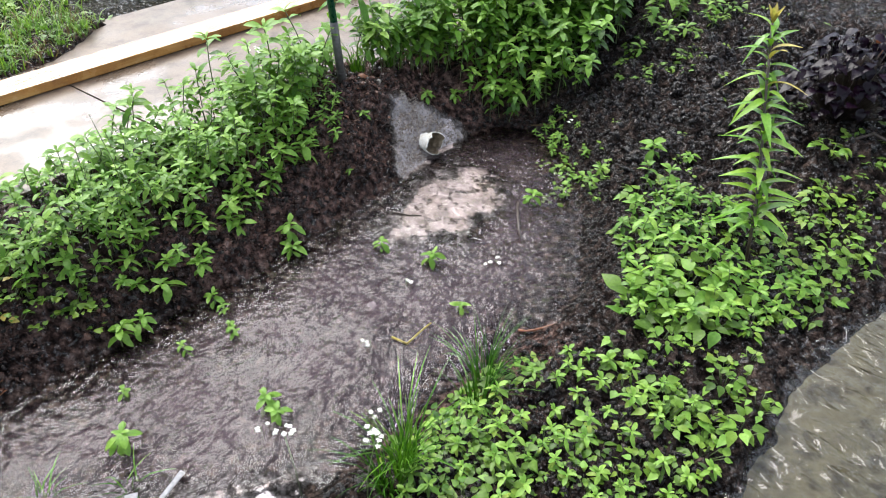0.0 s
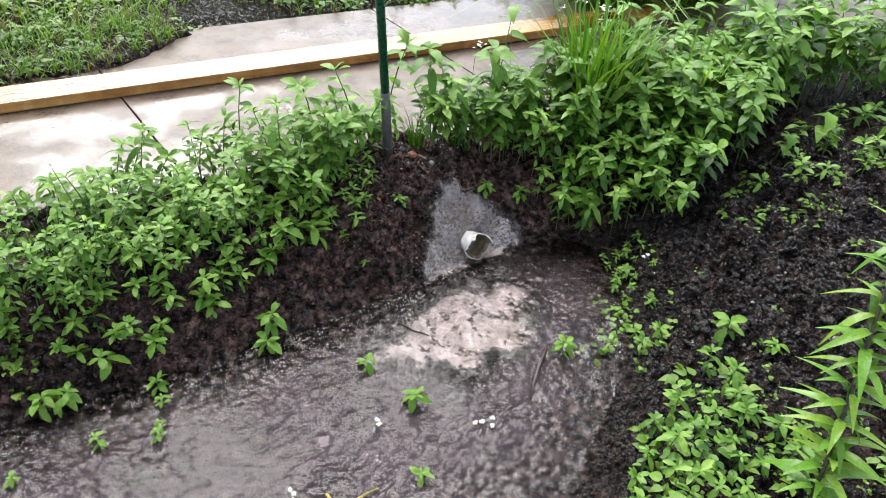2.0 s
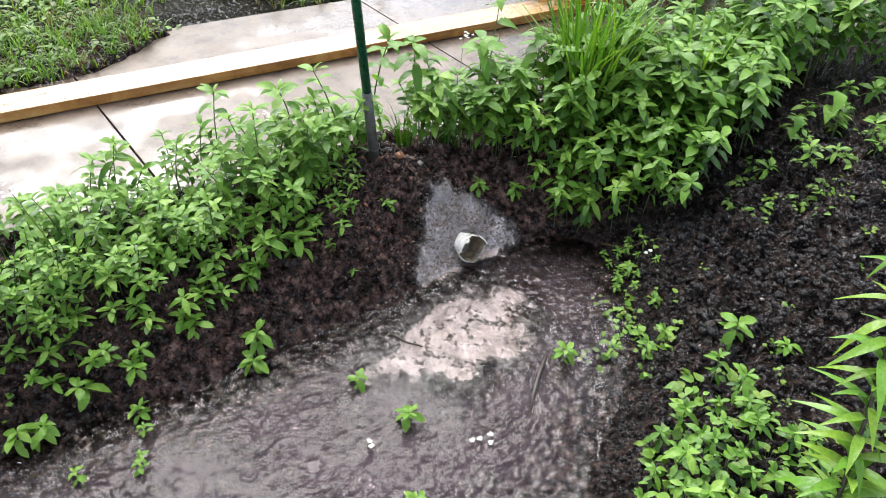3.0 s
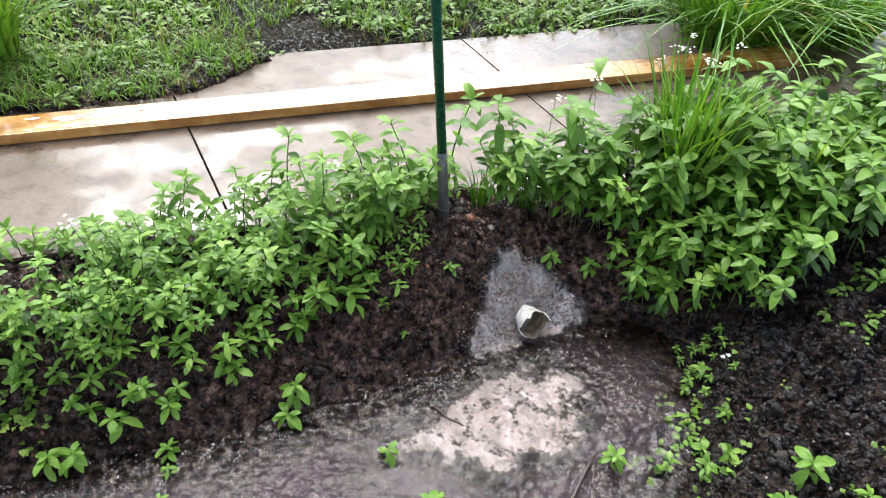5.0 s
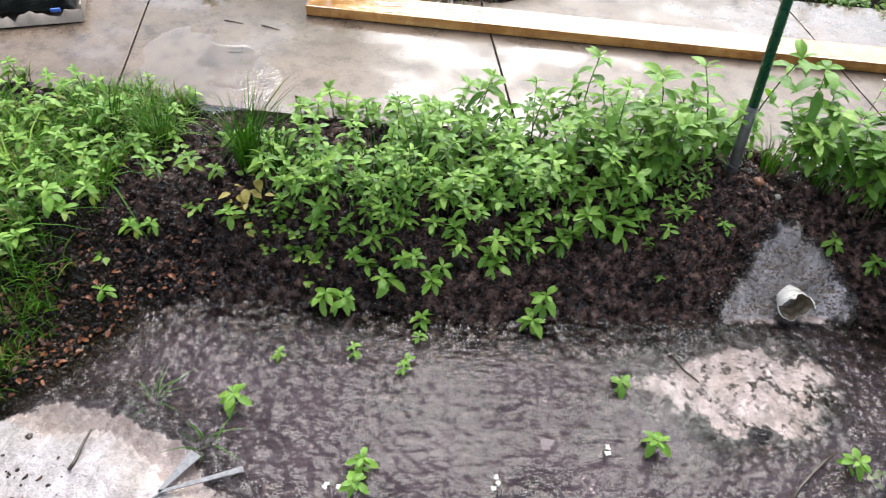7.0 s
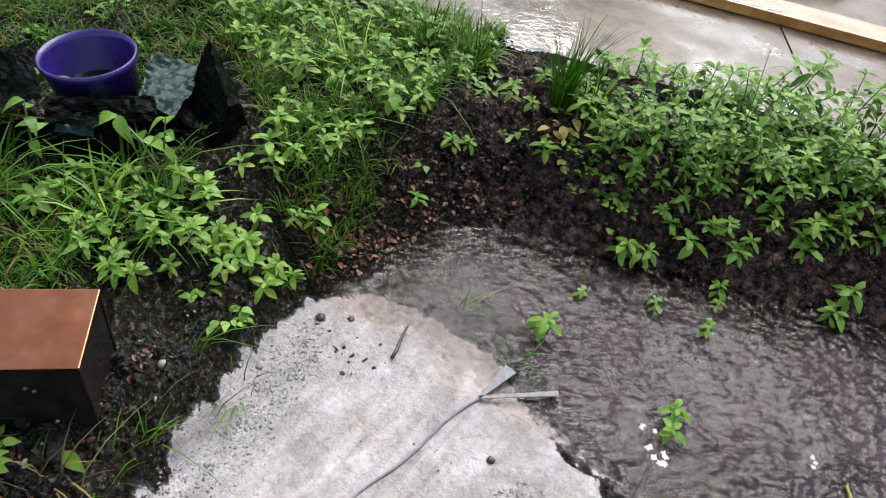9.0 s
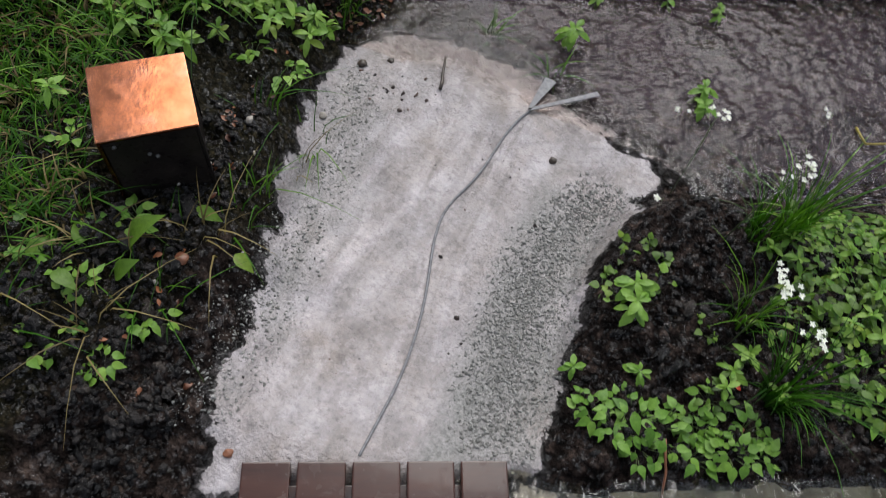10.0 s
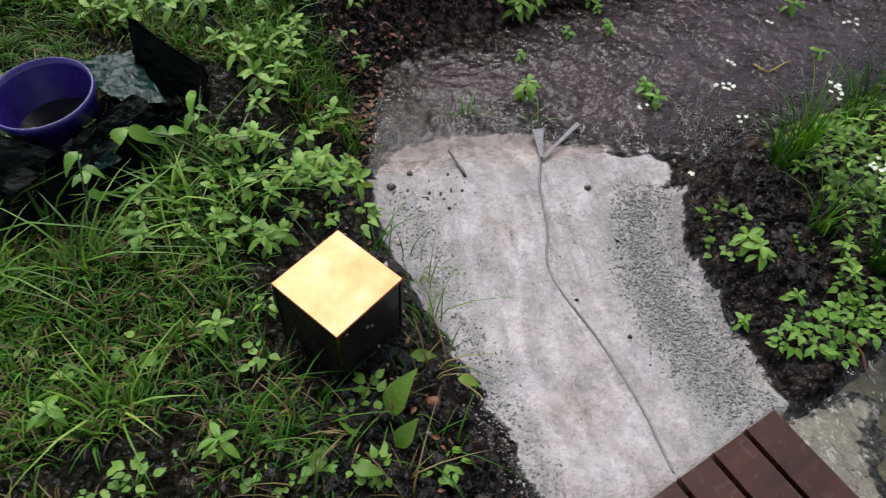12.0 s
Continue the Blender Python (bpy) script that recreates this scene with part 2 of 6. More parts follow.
def wood_material(name, stops, along, rough=0.35, scale=1.0, stain=0.0, wet=False):
    m, t, b = nodes_of(name)
    mp = add(t, "ShaderNodeMapping")
    mp.inputs["Scale"].default_value = along
    tc = t.nodes.new("ShaderNodeTexCoord")
    put(t, tc.outputs["Object"], mp.inputs["Vector"])
    n = add(t, "ShaderNodeTexNoise", Scale=scale, Detail=8.0, Roughness=0.65, Distortion=0.4)
    put(t, mp.outputs[0], n.inputs["Vector"])
    col = ramp(t, n.outputs["Fac"], stops)
    col = mixc(t, 0.6, col, ramp(t, noise_at(t, 5, 5, local=True), [(0.3, (0.6, 0.6, 0.6)), (0.7, (1.15, 1.12, 1.05))]), "MULTIPLY")
    if stain:
        col = mixc(t, stain, col, ramp(t, noise_at(t, 3.5, 7, 0.7, local=True), [(0.36, (0.42, 0.26, 0.14)), (0.50, (0.95, 0.85, 0.75)), (0.64, (1.12, 1.15, 1.15))]), "MULTIPLY")
    put(t, col, b.inputs["Base Color"])
    put(t, grey_ramp(t, noise_at(t, 7, 4, local=True), 0.35, 0.65, rough - 0.12, rough + 0.2), b.inputs["Roughness"])
    bump(t, b, n.outputs["Fac"], 0.03 if wet else 0.15, 0.003)
    if wet:
        film = noise_at(t, 42, 3, 0.5, local=True)
        b.inputs["Specular IOR Level"].default_value = 0.4
        put(t, grey_ramp(t, film, 0.34, 0.40, 0.36, 0.20), b.inputs["Roughness"])
        b.inputs["Coat Weight"].default_value = 0.22
        b.inputs["Coat Roughness"].default_value = 0.04
        put(t, bump(t, None, grey_ramp(t, film, 0.60, 0.68), 0.25, 0.003), b.inputs["Coat Normal"])
    return m


SOIL = soil_material()
WATER = water_material("pond_water", (0.052, 0.038, 0.042), 0.74, 0.050, (0.82, 0.77, 0.75), 36, 0.50, gloss=0.11)
PUDDLE = water_material("puddle_water", (0.050, 0.046, 0.038), 0.15, 0.03, (0.80, 0.80, 0.70), 38, 0.75, 0.45, -48, 0.07, 1.5)
RAIN_FILM = water_material("rain_film", (0.050, 0.046, 0.038), 0.1, 0.03, (0.97, 0.96, 0.94), 50, 0.05, 0.8, 20, 0.05, 1.75)
MINT = leaf_material("mint_leaf", (0.028, 0.078, 0.008), (0.090, 0.212, 0.021), (0.24, 0.395, 0.062), 0.40, 0.25, 0.34)
MINT_YOUNG = leaf_material("young_leaf", (0.070, 0.165, 0.018), (0.125, 0.25, 0.032), (0.22, 0.355, 0.060), 0.45, 0.22, 0.3)
ROUND = leaf_material("round_leaf", (0.032, 0.072, 0.007), (0.096, 0.180, 0.019), (0.225, 0.305, 0.045), 0.42, 0.22, 0.28)
GRASS = leaf_material("grass_blade", (0.010, 0.036, 0.004), (0.034, 0.110, 0.008), (0.105, 0.215, 0.022), 0.45, 0.25, 0.12)
FAR_GRASS = leaf_material("light_grass_blade", (0.038, 0.095, 0.010), (0.115, 0.24, 0.025), (0.27, 0.40, 0.055), 0.42, 0.25, 0.3)
STRAW = leaf_material("dry_blade", (0.045, 0.032, 0.012), (0.11, 0.080, 0.032), (0.26, 0.20, 0.085), 0.5, 0.22, 0.22)
LILY = leaf_material("lily_leaf", (0.065, 0.17, 0.020), (0.125, 0.26, 0.032), (0.26, 0.37, 0.05), 0.22)
PURPLE = leaf_material("purple_leaf", (0.0022, 0.0009, 0.0022), (0.0045, 0.0016, 0.0048), (0.013, 0.004, 0.012), 0.26, 0.04, 0.16)
YELLOW = leaf_material("yellow_leaf", (0.30, 0.24, 0.05), (0.42, 0.33, 0.09), (0.5, 0.42, 0.16), 0.4)
BROWN_LEAF = leaf_material("brown_leaf", (0.018, 0.008, 0.005), (0.075, 0.024, 0.011), (0.26, 0.085, 0.030), 0.4, 0.05)
STEM = simple("stem", [(0.3, (0.05, 0.09, 0.025)), (0.7, (0.11, 0.14, 0.05))], 60, 0.4)
WHITE_PETAL = leaf_material("white_petal", (0.62, 0.6, 0.58), (0.75, 0.74, 0.74), (0.82, 0.82, 0.82), 0.5, 0.3)
TWIG = simple("twig", [(0.3, (0.02, 0.014, 0.01)), (0.7, (0.07, 0.05, 0.035))], 80, 0.4)
CONCRETE = concrete_material("sidewalk_concrete", (0.118, 0.086, 0.062), 0.2)
OLD_CONCRETE = concrete_material("path_concrete", (0.070, 0.064, 0.044), 0.3, 0.8, 0.95)
PINE = wood_material("pine_board", [(0.25, (0.30, 0.125, 0.028)), (0.5, (0.50, 0.26, 0.070)), (0.75, (0.64, 0.41, 0.15))], (3, 40, 40), 0.2, 1.0, 0.9)
PINE.node_tree.nodes["Principled BSDF"].inputs["Coat Weight"].default_value = 0.8
PINE.node_tree.nodes["Principled BSDF"].inputs["Coat Roughness"].default_value = 0.12
DARK_SLAT = wood_material("brown_slat", [(0.25, (0.026, 0.0075, 0.0045)), (0.5, (0.042, 0.0135, 0.0080)), (0.75, (0.060, 0.021, 0.0125))], (4, 30, 30), 0.2, wet=True)
COPPER = simple("copper_sheet", [(0.28, (0.16, 0.052, 0.026)), (0.42, (0.27, 0.100, 0.048)), (0.55, (0.31, 0.122, 0.064)), (0.75, (0.36, 0.168, 0.118))], 11, 0.14, 1.0, 40, 0.10, 0.003, True, 8.0, 0.1)
BLACK = simple("black_paint", [(0.3, (0.006, 0.005, 0.005)), (0.7, (0.02, 0.016, 0.014))], 20, 0.3, 0.0, 80, 0.2, 0.003, True)
GREEN_COAT = simple("green_coating", [(0.3, (0.004, 0.05, 0.03)), (0.7, (0.008, 0.085, 0.05))], 30, 0.3, 0.0, 90, 0.1, 0.002, True)
GREY_STEEL = simple("grey_steel", [(0.3, (0.05, 0.047, 0.044)), (0.7, (0.15, 0.148, 0.14))], 40, 0.4, 0.3, 90, 0.2, 0.002, True)
PIPE = simple("white_plastic", [(0.3, (0.30, 0.26, 0.20)), (0.45, (0.60, 0.58, 0.53)), (0.7, (0.76, 0.75, 0.72))], 40, 0.35, 0.0, 90, 0.1, 0.002, True)
POT = simple("purple_plastic", [(0.3, (0.014, 0.006, 0.085)), (0.7, (0.024, 0.010, 0.14))], 14, 0.3, 0.0, 60, 0.06, 0.002, True)
SACK = simple("black_film", [(0.3, (0.001, 0.0015, 0.0014)), (0.7, (0.004, 0.005, 0.0045))], 14, 0.34, 0.0, 30, 0.5, 0.01, True)
SHEET = simple("green_film", [(0.3, (0.002, 0.012, 0.010)), (0.7, (0.006, 0.028, 0.022))], 10, 0.24, 0.0, 25, 0.1, 0.006, True)
for dull, shine in ((BLACK, 0.12), (SACK, 0.03), (SHEET, 0.14)):
    dull.node_tree.nodes["Principled BSDF"].inputs["Specular IOR Level"].default_value = shine
POT_WATER = simple("still_dark_water", [(0.3, (0.002, 0.002, 0.002)), (0.7, (0.005, 0.005, 0.005))], 14, 0.06, 0.0, 8, 0.02, 0.002, True, 2.0, 0.02)
CORD = simple("grey_cord", [(0.3, (0.085, 0.085, 0.09)), (0.7, (0.20, 0.20, 0.21))], 70, 0.5, 0.0, 200, 0.4, 0.002)
PALE_STONE = simple("pale_stone", [(0.3, (0.14, 0.12, 0.10)), (0.7, (0.34, 0.31, 0.27))], 20, 0.5, 0.0, 80, 0.5, 0.004)
RED_STONE = simple("red_stone", [(0.3, (0.10, 0.034, 0.015)), (0.7, (0.28, 0.11, 0.05))], 30, 0.4, 0.0, 90, 0.5, 0.004)


def grain_material(name, stops, rough):
    m, t, b = nodes_of(name)
    geo = t.nodes.new("ShaderNodeNewGeometry")
    put(t, mixc(t, 0.5, ramp(t, geo.outputs["Random Per Island"], stops), ramp(t, noise_at(t, 150, 4), [(0.3, (0.5, 0.5, 0.5)), (0.7, (1.3, 1.3, 1.3))]), "MULTIPLY"), b.inputs["Base Color"])
    put(t, grey_ramp(t, noise_at(t, 60, 3), 0.35, 0.65, rough - 0.12, rough + 0.2), b.inputs["Roughness"])
    bump(t, b, noise_at(t, 160, 5, 0.7), 1.0, 0.006)
    b.inputs["Specular IOR Level"].default_value = 0.36
    return m


CLOD = grain_material("soil_clod", [(0.0, (0.004, 0.0028, 0.0025)), (0.45, (0.018, 0.010, 0.008)), (0.8, (0.055, 0.030, 0.023)), (1.0, (0.16, 0.085, 0.060))], 0.2)
MUD = grain_material("mud_lump", [(0.0, (0.004, 0.0036, 0.0035)), (0.5, (0.012, 0.0105, 0.010)), (0.85, (0.024, 0.020, 0.018)), (1.0, (0.045, 0.036, 0.030))], 0.2)
GRIT = grain_material("beige_grit", [(0.0, (0.13, 0.100, 0.080)), (0.4, (0.22, 0.176, 0.145)), (0.8, (0.30, 0.245, 0.205)), (1.0, (0.40, 0.345, 0.30))], 0.4)
GRAVEL = grain_material("wet_gravel", [(0.0, (0.15, 0.148, 0.136)), (0.4, (0.23, 0.226, 0.210)), (0.8, (0.31, 0.304, 0.285)), (1.0, (0.40, 0.39, 0.37))], 0.36)

# ---------------------------------------------------------------- mesh kit
def link_mesh(name, verts, faces, material, parent=None, smooth=True):
    me = bpy.data.meshes.new(name)
    me.from_pydata([tuple(map(float, v)) for v in verts], [], faces)
    me.materials.append(material)
    if smooth:
        me.polygons.foreach_set("use_smooth", [True] * len(me.polygons))
    ob = new(name, me)
    if parent is not None:
        ob.parent = parent
    return ob


def part(name, bm, material, parent=None, label="", smooth=False):
    me = bpy.data.meshes.new(name)
    bm.to_mesh(me)
    bm.free()
    me.materials.append(material)
    if smooth:
        me.polygons.foreach_set("use_smooth", [True] * len(me.polygons))
    ob = new(name, me)
    if parent is not None:
        ob.parent = parent
    return tagged(ob, label)


def base_of(name, m, label, category, group="", kind=""):
    e = new(name)
    e.empty_display_size = 0.05
    e.matrix_world = m
    return tagged(e, label, category, group, kind)


def box_bm(size, at=(0, 0, 0), bevel=0.004):
    bm = bmesh.new()
    bmesh.ops.create_cube(bm, size=1.0, matrix=Matrix.Translation(at) @ Matrix.Diagonal((*size, 1)))
    if bevel:
        bmesh.ops.bevel(bm, geom=list(bm.edges), offset=bevel, segments=2, affect="EDGES", profile=0.6)
    return bm


class Acc:
    """Gathers many small shells into one mesh."""

    def __init__(self):
        self.v, self.f, self.n = [], [], 0

    def put(self, verts, faces):
        self.v.append(np.asarray(verts, float))
        self.f.extend([tuple(i + self.n for i in f) for f in faces])
        self.n += len(verts)

    def mesh(self, name, material):
        me = bpy.data.meshes.new(name)
        me.from_pydata(np.concatenate(self.v).tolist(), [], self.f)
        me.materials.append(material)
        me.polygons.foreach_set("use_smooth", [True] * len(me.polygons))
        return me

    def ob(self, name, material, parent=None):
        o = new(name, self.mesh(name, material))
        if parent is not None:
            o.parent = parent
        return o


def turn(rz, ry=0.0, rx=0.0):
    return np.array(Euler((rx, ry, rz)).to_matrix())


def leaf_shape(length, half, droop, fold=0.25, steps=5, shape=0.85, curl=0.0, notch=0.0, teeth=0.0, blunt=1.0):
    """A blade along +x from the origin: three points across, folded along the rib."""
    v, f = [], []
    for i in range(steps + 1):
        t = i / steps
        w = half * max(0.02 if notch == 0 else notch, max(0.0, math.sin(math.pi * min(1, t ** shape))) ** blunt) * length if i < steps else 0.0008
        w *= 1 + teeth * (-1) ** i
        if i == 0:
            w = max(0.0012, notch * half * length)
        x = length * (t - 0.18 * abs(droop) * t * t)
        z = -droop * length * t * t
        s = curl * math.sin(t * math.pi) * length
        v += [(x, -w + s, z + fold * w), (x, s, z), (x, w + s, z + fold * w)]
    for i in range(steps):
        a = 3 * i
        f += [(a, a + 1, a + 4, a + 3), (a + 1, a + 2, a + 5, a + 4)]
    return np.array(v), f


def tube(acc, pts, r0, r1, sides=5):
    pts = [np.array(p, float) for p in pts]
    ring, faces = [], []
    for i, p in enumerate(pts):
        d = pts[min(i + 1, len(pts) - 1)] - pts[max(i - 1, 0)]
        d = d / (np.linalg.norm(d) + 1e-9)
        a = np.cross(d, (0.13, 0.31, 0.94) if abs(d[2]) < 0.9 else (1, 0.2, 0))
        a /= np.linalg.norm(a)
        b = np.cross(d, a)
        r = r0 + (r1 - r0) * i / max(1, len(pts) - 1)
        for k in range(sides):
            q = 2 * math.pi * k / sides
            ring.append(p + r * (a * math.cos(q) + b * math.sin(q)))
    for i in range(len(pts) - 1):
        for k in range(sides):
            k2 = (k + 1) % sides
            faces.append((i * sides + k, i * sides + k2, (i + 1) * sides + k2, (i + 1) * sides + k))
    faces.append(tuple(range(sides))[::-1])
    faces.append(tuple(range((len(pts) - 1) * sides, len(pts) * sides)))
    acc.put(ring, faces)


# ---------------------------------------------------------------- the plan
def hash2(i, j, seed):
    h = np.sin(i * 127.1 + j * 311.7 + seed * 74.7) * 43758.5453
    return h - np.floor(h)


def vnoise(x, y, scale, seed=0):
    x, y = np.asarray(x) * scale, np.asarray(y) * scale
    i, j = np.floor(x), np.floor(y)
    u, w = x - i, y - j
    u, w = u * u * (3 - 2 * u), w * w * (3 - 2 * w)
    a, b = hash2(i, j, seed), hash2(i + 1, j, seed)
    c, d = hash2(i, j + 1, seed), hash2(i + 1, j + 1, seed)
    return (a * (1 - u) + b * u) * (1 - w) + (c * (1 - u) + d * u) * w - 0.5


def side(poly, x, y):
    """Distance to the outline, minus inside."""
    x, y = np.asarray(x, float), np.asarray(y, float)
    best, inside = np.full(x.shape, 1e9), np.zeros(x.shape, bool)
    for (ax, ay), (bx, by) in zip(poly, poly[1:] + poly[:1]):
        ex, ey = bx - ax, by - ay
        s = np.clip(((x - ax) * ex + (y - ay) * ey) / (ex * ex + ey * ey + 1e-12), 0, 1)
        best = np.minimum(best, np.hypot(x - ax - s * ex, y - ay - s * ey))
        if ey:
            cross = (ay > y) != (by > y)
            inside ^= cross & (x < ax + (y - ay) * ex / ey)
    return np.where(inside, -best, best)


def smooth(a, b, v):
    s = np.clip((v - a) / (b - a), 0, 1)
    return s * s * (3 - 2 * s)


POND = [(-1.08, 0.80), (-1.12, 0.95), (-1.18, 1.10), (-1.20, 1.25), (-1.13, 1.42), (-1.00, 1.53), (-0.87, 1.68), (-0.70, 1.86), (-0.56, 1.98),
        (-0.40, 2.19), (-0.26, 2.38), (-0.14, 2.53), (-0.05, 2.66), (0.02, 2.78), (0.13, 2.90), (0.26, 2.98), (0.40, 3.01), (0.49, 2.92), (0.57, 2.78), (0.61, 2.62),
        (0.59, 2.31), (0.55, 2.0), (0.46, 1.83), (0.34, 1.74), (0.10, 1.50), (-0.10, 1.31), (-0.19, 1.19), (-0.27, 1.15), (-0.52, 1.09), (-0.70, 1.11), (-0.89, 1.05), (-1.02, 0.84)]
FAN = [(-0.33, -0.06), (-0.39, 0.005), (-0.476, 0.085), (-0.57, 0.195), (-0.655, 0.29), (-0.76, 0.40), (-0.86, 0.50), (-0.96, 0.62), (-1.01, 0.71), (-1.045, 0.80), (-1.05, 0.88), (-1.03, 0.96), (-0.955, 1.03),
       (-0.85, 1.085), (-0.70, 1.155), (-0.60, 1.15), (-0.50, 1.145), (-0.40, 1.15), (-0.25, 1.185), (-0.245, 1.06), (-0.215, 0.92), (-0.165, 0.78), (-0.10, 0.65), (-0.03, 0.54), (0.045, 0.43), (0.05, 0.37), (-0.28, -0.10)]
SPILL = [(-0.10, 2.58), (-0.01, 2.66), (0.06, 2.77), (0.165, 2.90), (0.15, 2.945), (0.05, 2.955), (-0.05, 2.945), (-0.11, 2.91), (-0.15, 2.86), (-0.155, 2.80), (-0.145, 2.73), (-0.13, 2.65)]
SHOAL = [(-0.17, 2.14), (-0.16, 2.33), (-0.08, 2.50), (0.02, 2.66), (0.13, 2.76), (0.24, 2.72), (0.36, 2.61), (0.36, 2.42), (0.20, 2.18)]
PATH_EDGE = [(-0.24, -0.12), (-0.20, 0.0), (0.04, 0.36), (0.20, 0.52), (0.34, 0.72), (0.56, 0.98), (0.79, 1.13), (0.94, 1.31), (1.02, 1.44), (1.34, 1.72), (1.75, 2.00), (3.2, 3.0), (4.0, 2.1), (2.3, 0.9), (1.4, 0.0), (0.75, -0.95), (-0.35, -0.85)]
HEIGHTS = [(-1.46, 2.3, .22), (-1.15, 1.61, .22), (-.95, 1.95, .22), (-.63, 2.23, .20), (-.44, 2.4, .21), (-.336, 2.83, .31), (-.2, 2.68, .24), (-.02, 3.02, .20), (.24, 3.05, .20),
           (.62, 3.0, .12), (.9, 2.5, .13), (1.1, 2.2, .14), (1.48, 2.6, .25), (1.2, 3.6, .26), (.3, 3.6, .27), (1.2, 1.8, .15), (.75, 1.6, .16), (.3, 1.25, .15), (-.08, .74, .18),
           (.2, .6, .15), (-.9, .59, .16), (-.87, .2, .225), (-.65, .11, .23), (-.8, -.1, .25), (-.45, -.05, .17), (-1.3, .7, .24), (-1.4, 1.2, .24)]
AX, AN = np.array((0.720, 0.694)), np.array((-0.694, 0.720))   # along and across the sidewalk
WALK_NEAR, WALK_FAR, WALK_TOP = 2.44, 3.68, 0.23


TURF = [tuple(AX * u + AN * v) for u, v in ((-3.2, 3.36), (-0.6, 3.34), (-0.44, 3.19), (-0.05, 3.27), (0.14, 3.31), (0.5, 3.33), (0.97, 3.37), (1.1, 3.48), (1.32, 3.6), (1.34, 3.8), (-3.2, 3.9))]


def ground_z(x, y, rough=True):
    x, y = np.asarray(x, float), np.asarray(y, float)
    num, den = 0.24 * 0.02, 0.02
    num, den = np.full(x.shape, num), np.full(x.shape, den)
    for px, py, pz in HEIGHTS:
        w = 1.0 / (((x - px) ** 2 + (y - py) ** 2) ** 1.4 + 0.002)
        num, den = num + w * pz, den + w
    b = num / den
    d = side(POND, x, y) + 0.034 * vnoise(x, y, 11, 3) + 0.016 * vnoise(x, y, 37, 5)
    up = np.clip(d / 0.24, 0, 1)
    z = b * (0.35 * up + 0.65 * smooth(0, 1, up)) ** 0.8
    if rough:
        amp = smooth(0.0, 0.12, d)
        z = z + amp * (0.034 * vnoise(x, y, 7, 1) + 0.042 * vnoise(x, y, 17, 2) + 0.032 * vnoise(x, y, 40, 4) + 0.020 * vnoise(x, y, 80, 17))
    mud = smooth(0.62, 0.8, x) * smooth(2.2, 2.5, y) * smooth(0.0, 0.15, d)
    z = z + mud * (0.075 * np.abs(vnoise(x, y, 6.5, 51)) + 0.055 * vnoise(x, y, 13, 52) + 0.030 * np.abs(vnoise(x, y, 29, 53)) - 0.02)
    z = z + smooth(0.0, 0.1, d) * (0.07 * np.exp(-((x + 0.015) ** 2 + (y - 2.82) ** 2) / 0.006))
    shoal = smooth(0.05, -0.08, side(SHOAL, x, y))
    deep = np.minimum(-0.05 * smooth(0, 0.25, -d) + 0.010 * vnoise(x, y, 16, 8), -0.002)
    deep = deep * (1 - shoal) + shoal * np.minimum(-0.006 + 0.016 * vnoise(x, y, 9, 15) + 0.006 * vnoise(x, y, 33, 16), -0.0015)
    z = np.where(d < 0, deep, np.maximum(z, 0.002))
    # the sandy chute from the slatted step to the pond
    s = np.clip(((x + 0.13) * -0.478 + (y - 0.16) * 0.878) / 1.0, 0, 1.2)
    across = (x + 0.13) * 0.878 + (y - 0.16) * 0.478
    chute = 0.165 * np.clip(1 - s, 0, 1) ** 2.2 + 0.006 + 0.16 * across ** 2 * np.clip(1.1 - s, 0, 1) - 0.03 * smooth(0.98, 1.12, s)
    if rough:
        chute = chute + 0.004 * vnoise(0.8 * x + 0.6 * y, 0.8 * y - 0.6 * x, 6, 6)
    wf = smooth(0.09, -0.05, side(FAN, x, y) + 0.03 * vnoise(x, y, 12, 12))
    z = z * (1 - wf) + chute * wf
    # under the concrete
    v = x * AN[0] + y * AN[1]
    lawn = smooth(WALK_FAR - 0.1, WALK_FAR + 0.15, v)
    z = np.where(v > WALK_NEAR, z * (1 - smooth(WALK_NEAR + 0.01, WALK_NEAR + 0.05, v)) + 0.16 * smooth(WALK_NEAR + 0.01, WALK_NEAR + 0.05, v), z)
    z = z * (1 - lawn) + (0.235 + 0.05 * vnoise(x, y, 2.5, 9) + 0.02 * vnoise(x, y, 12, 10)) * lawn
    turf = smooth(0.04, -0.04, side(TURF, x, y) + 0.05 * vnoise(x, y, 8, 41) + 0.03 * vnoise(x, y, 25, 42))
    z = z * (1 - turf) + (0.258 + 0.02 * vnoise(x, y, 12, 10)) * turf
    flood = smooth(0.05, -0.06, side(PATH_EDGE, x, y) + 0.03 * vnoise(x, y, 15, 14))
    return z * (1 - flood) + 0.07 * flood


def spaced(lo, hi, step, far):
    mid = list(np.arange(lo, hi, step))
    out, s = [], step
    p = hi
    up = []
    while p < far:
        up.append(p)
        s *= 1.17
        p += s
    out, s, p = [], step, lo - step
    while p > -far:
        out.append(p)
        s *= 1.17
        p -= s
    return np.array(out[::-1] + mid + up)


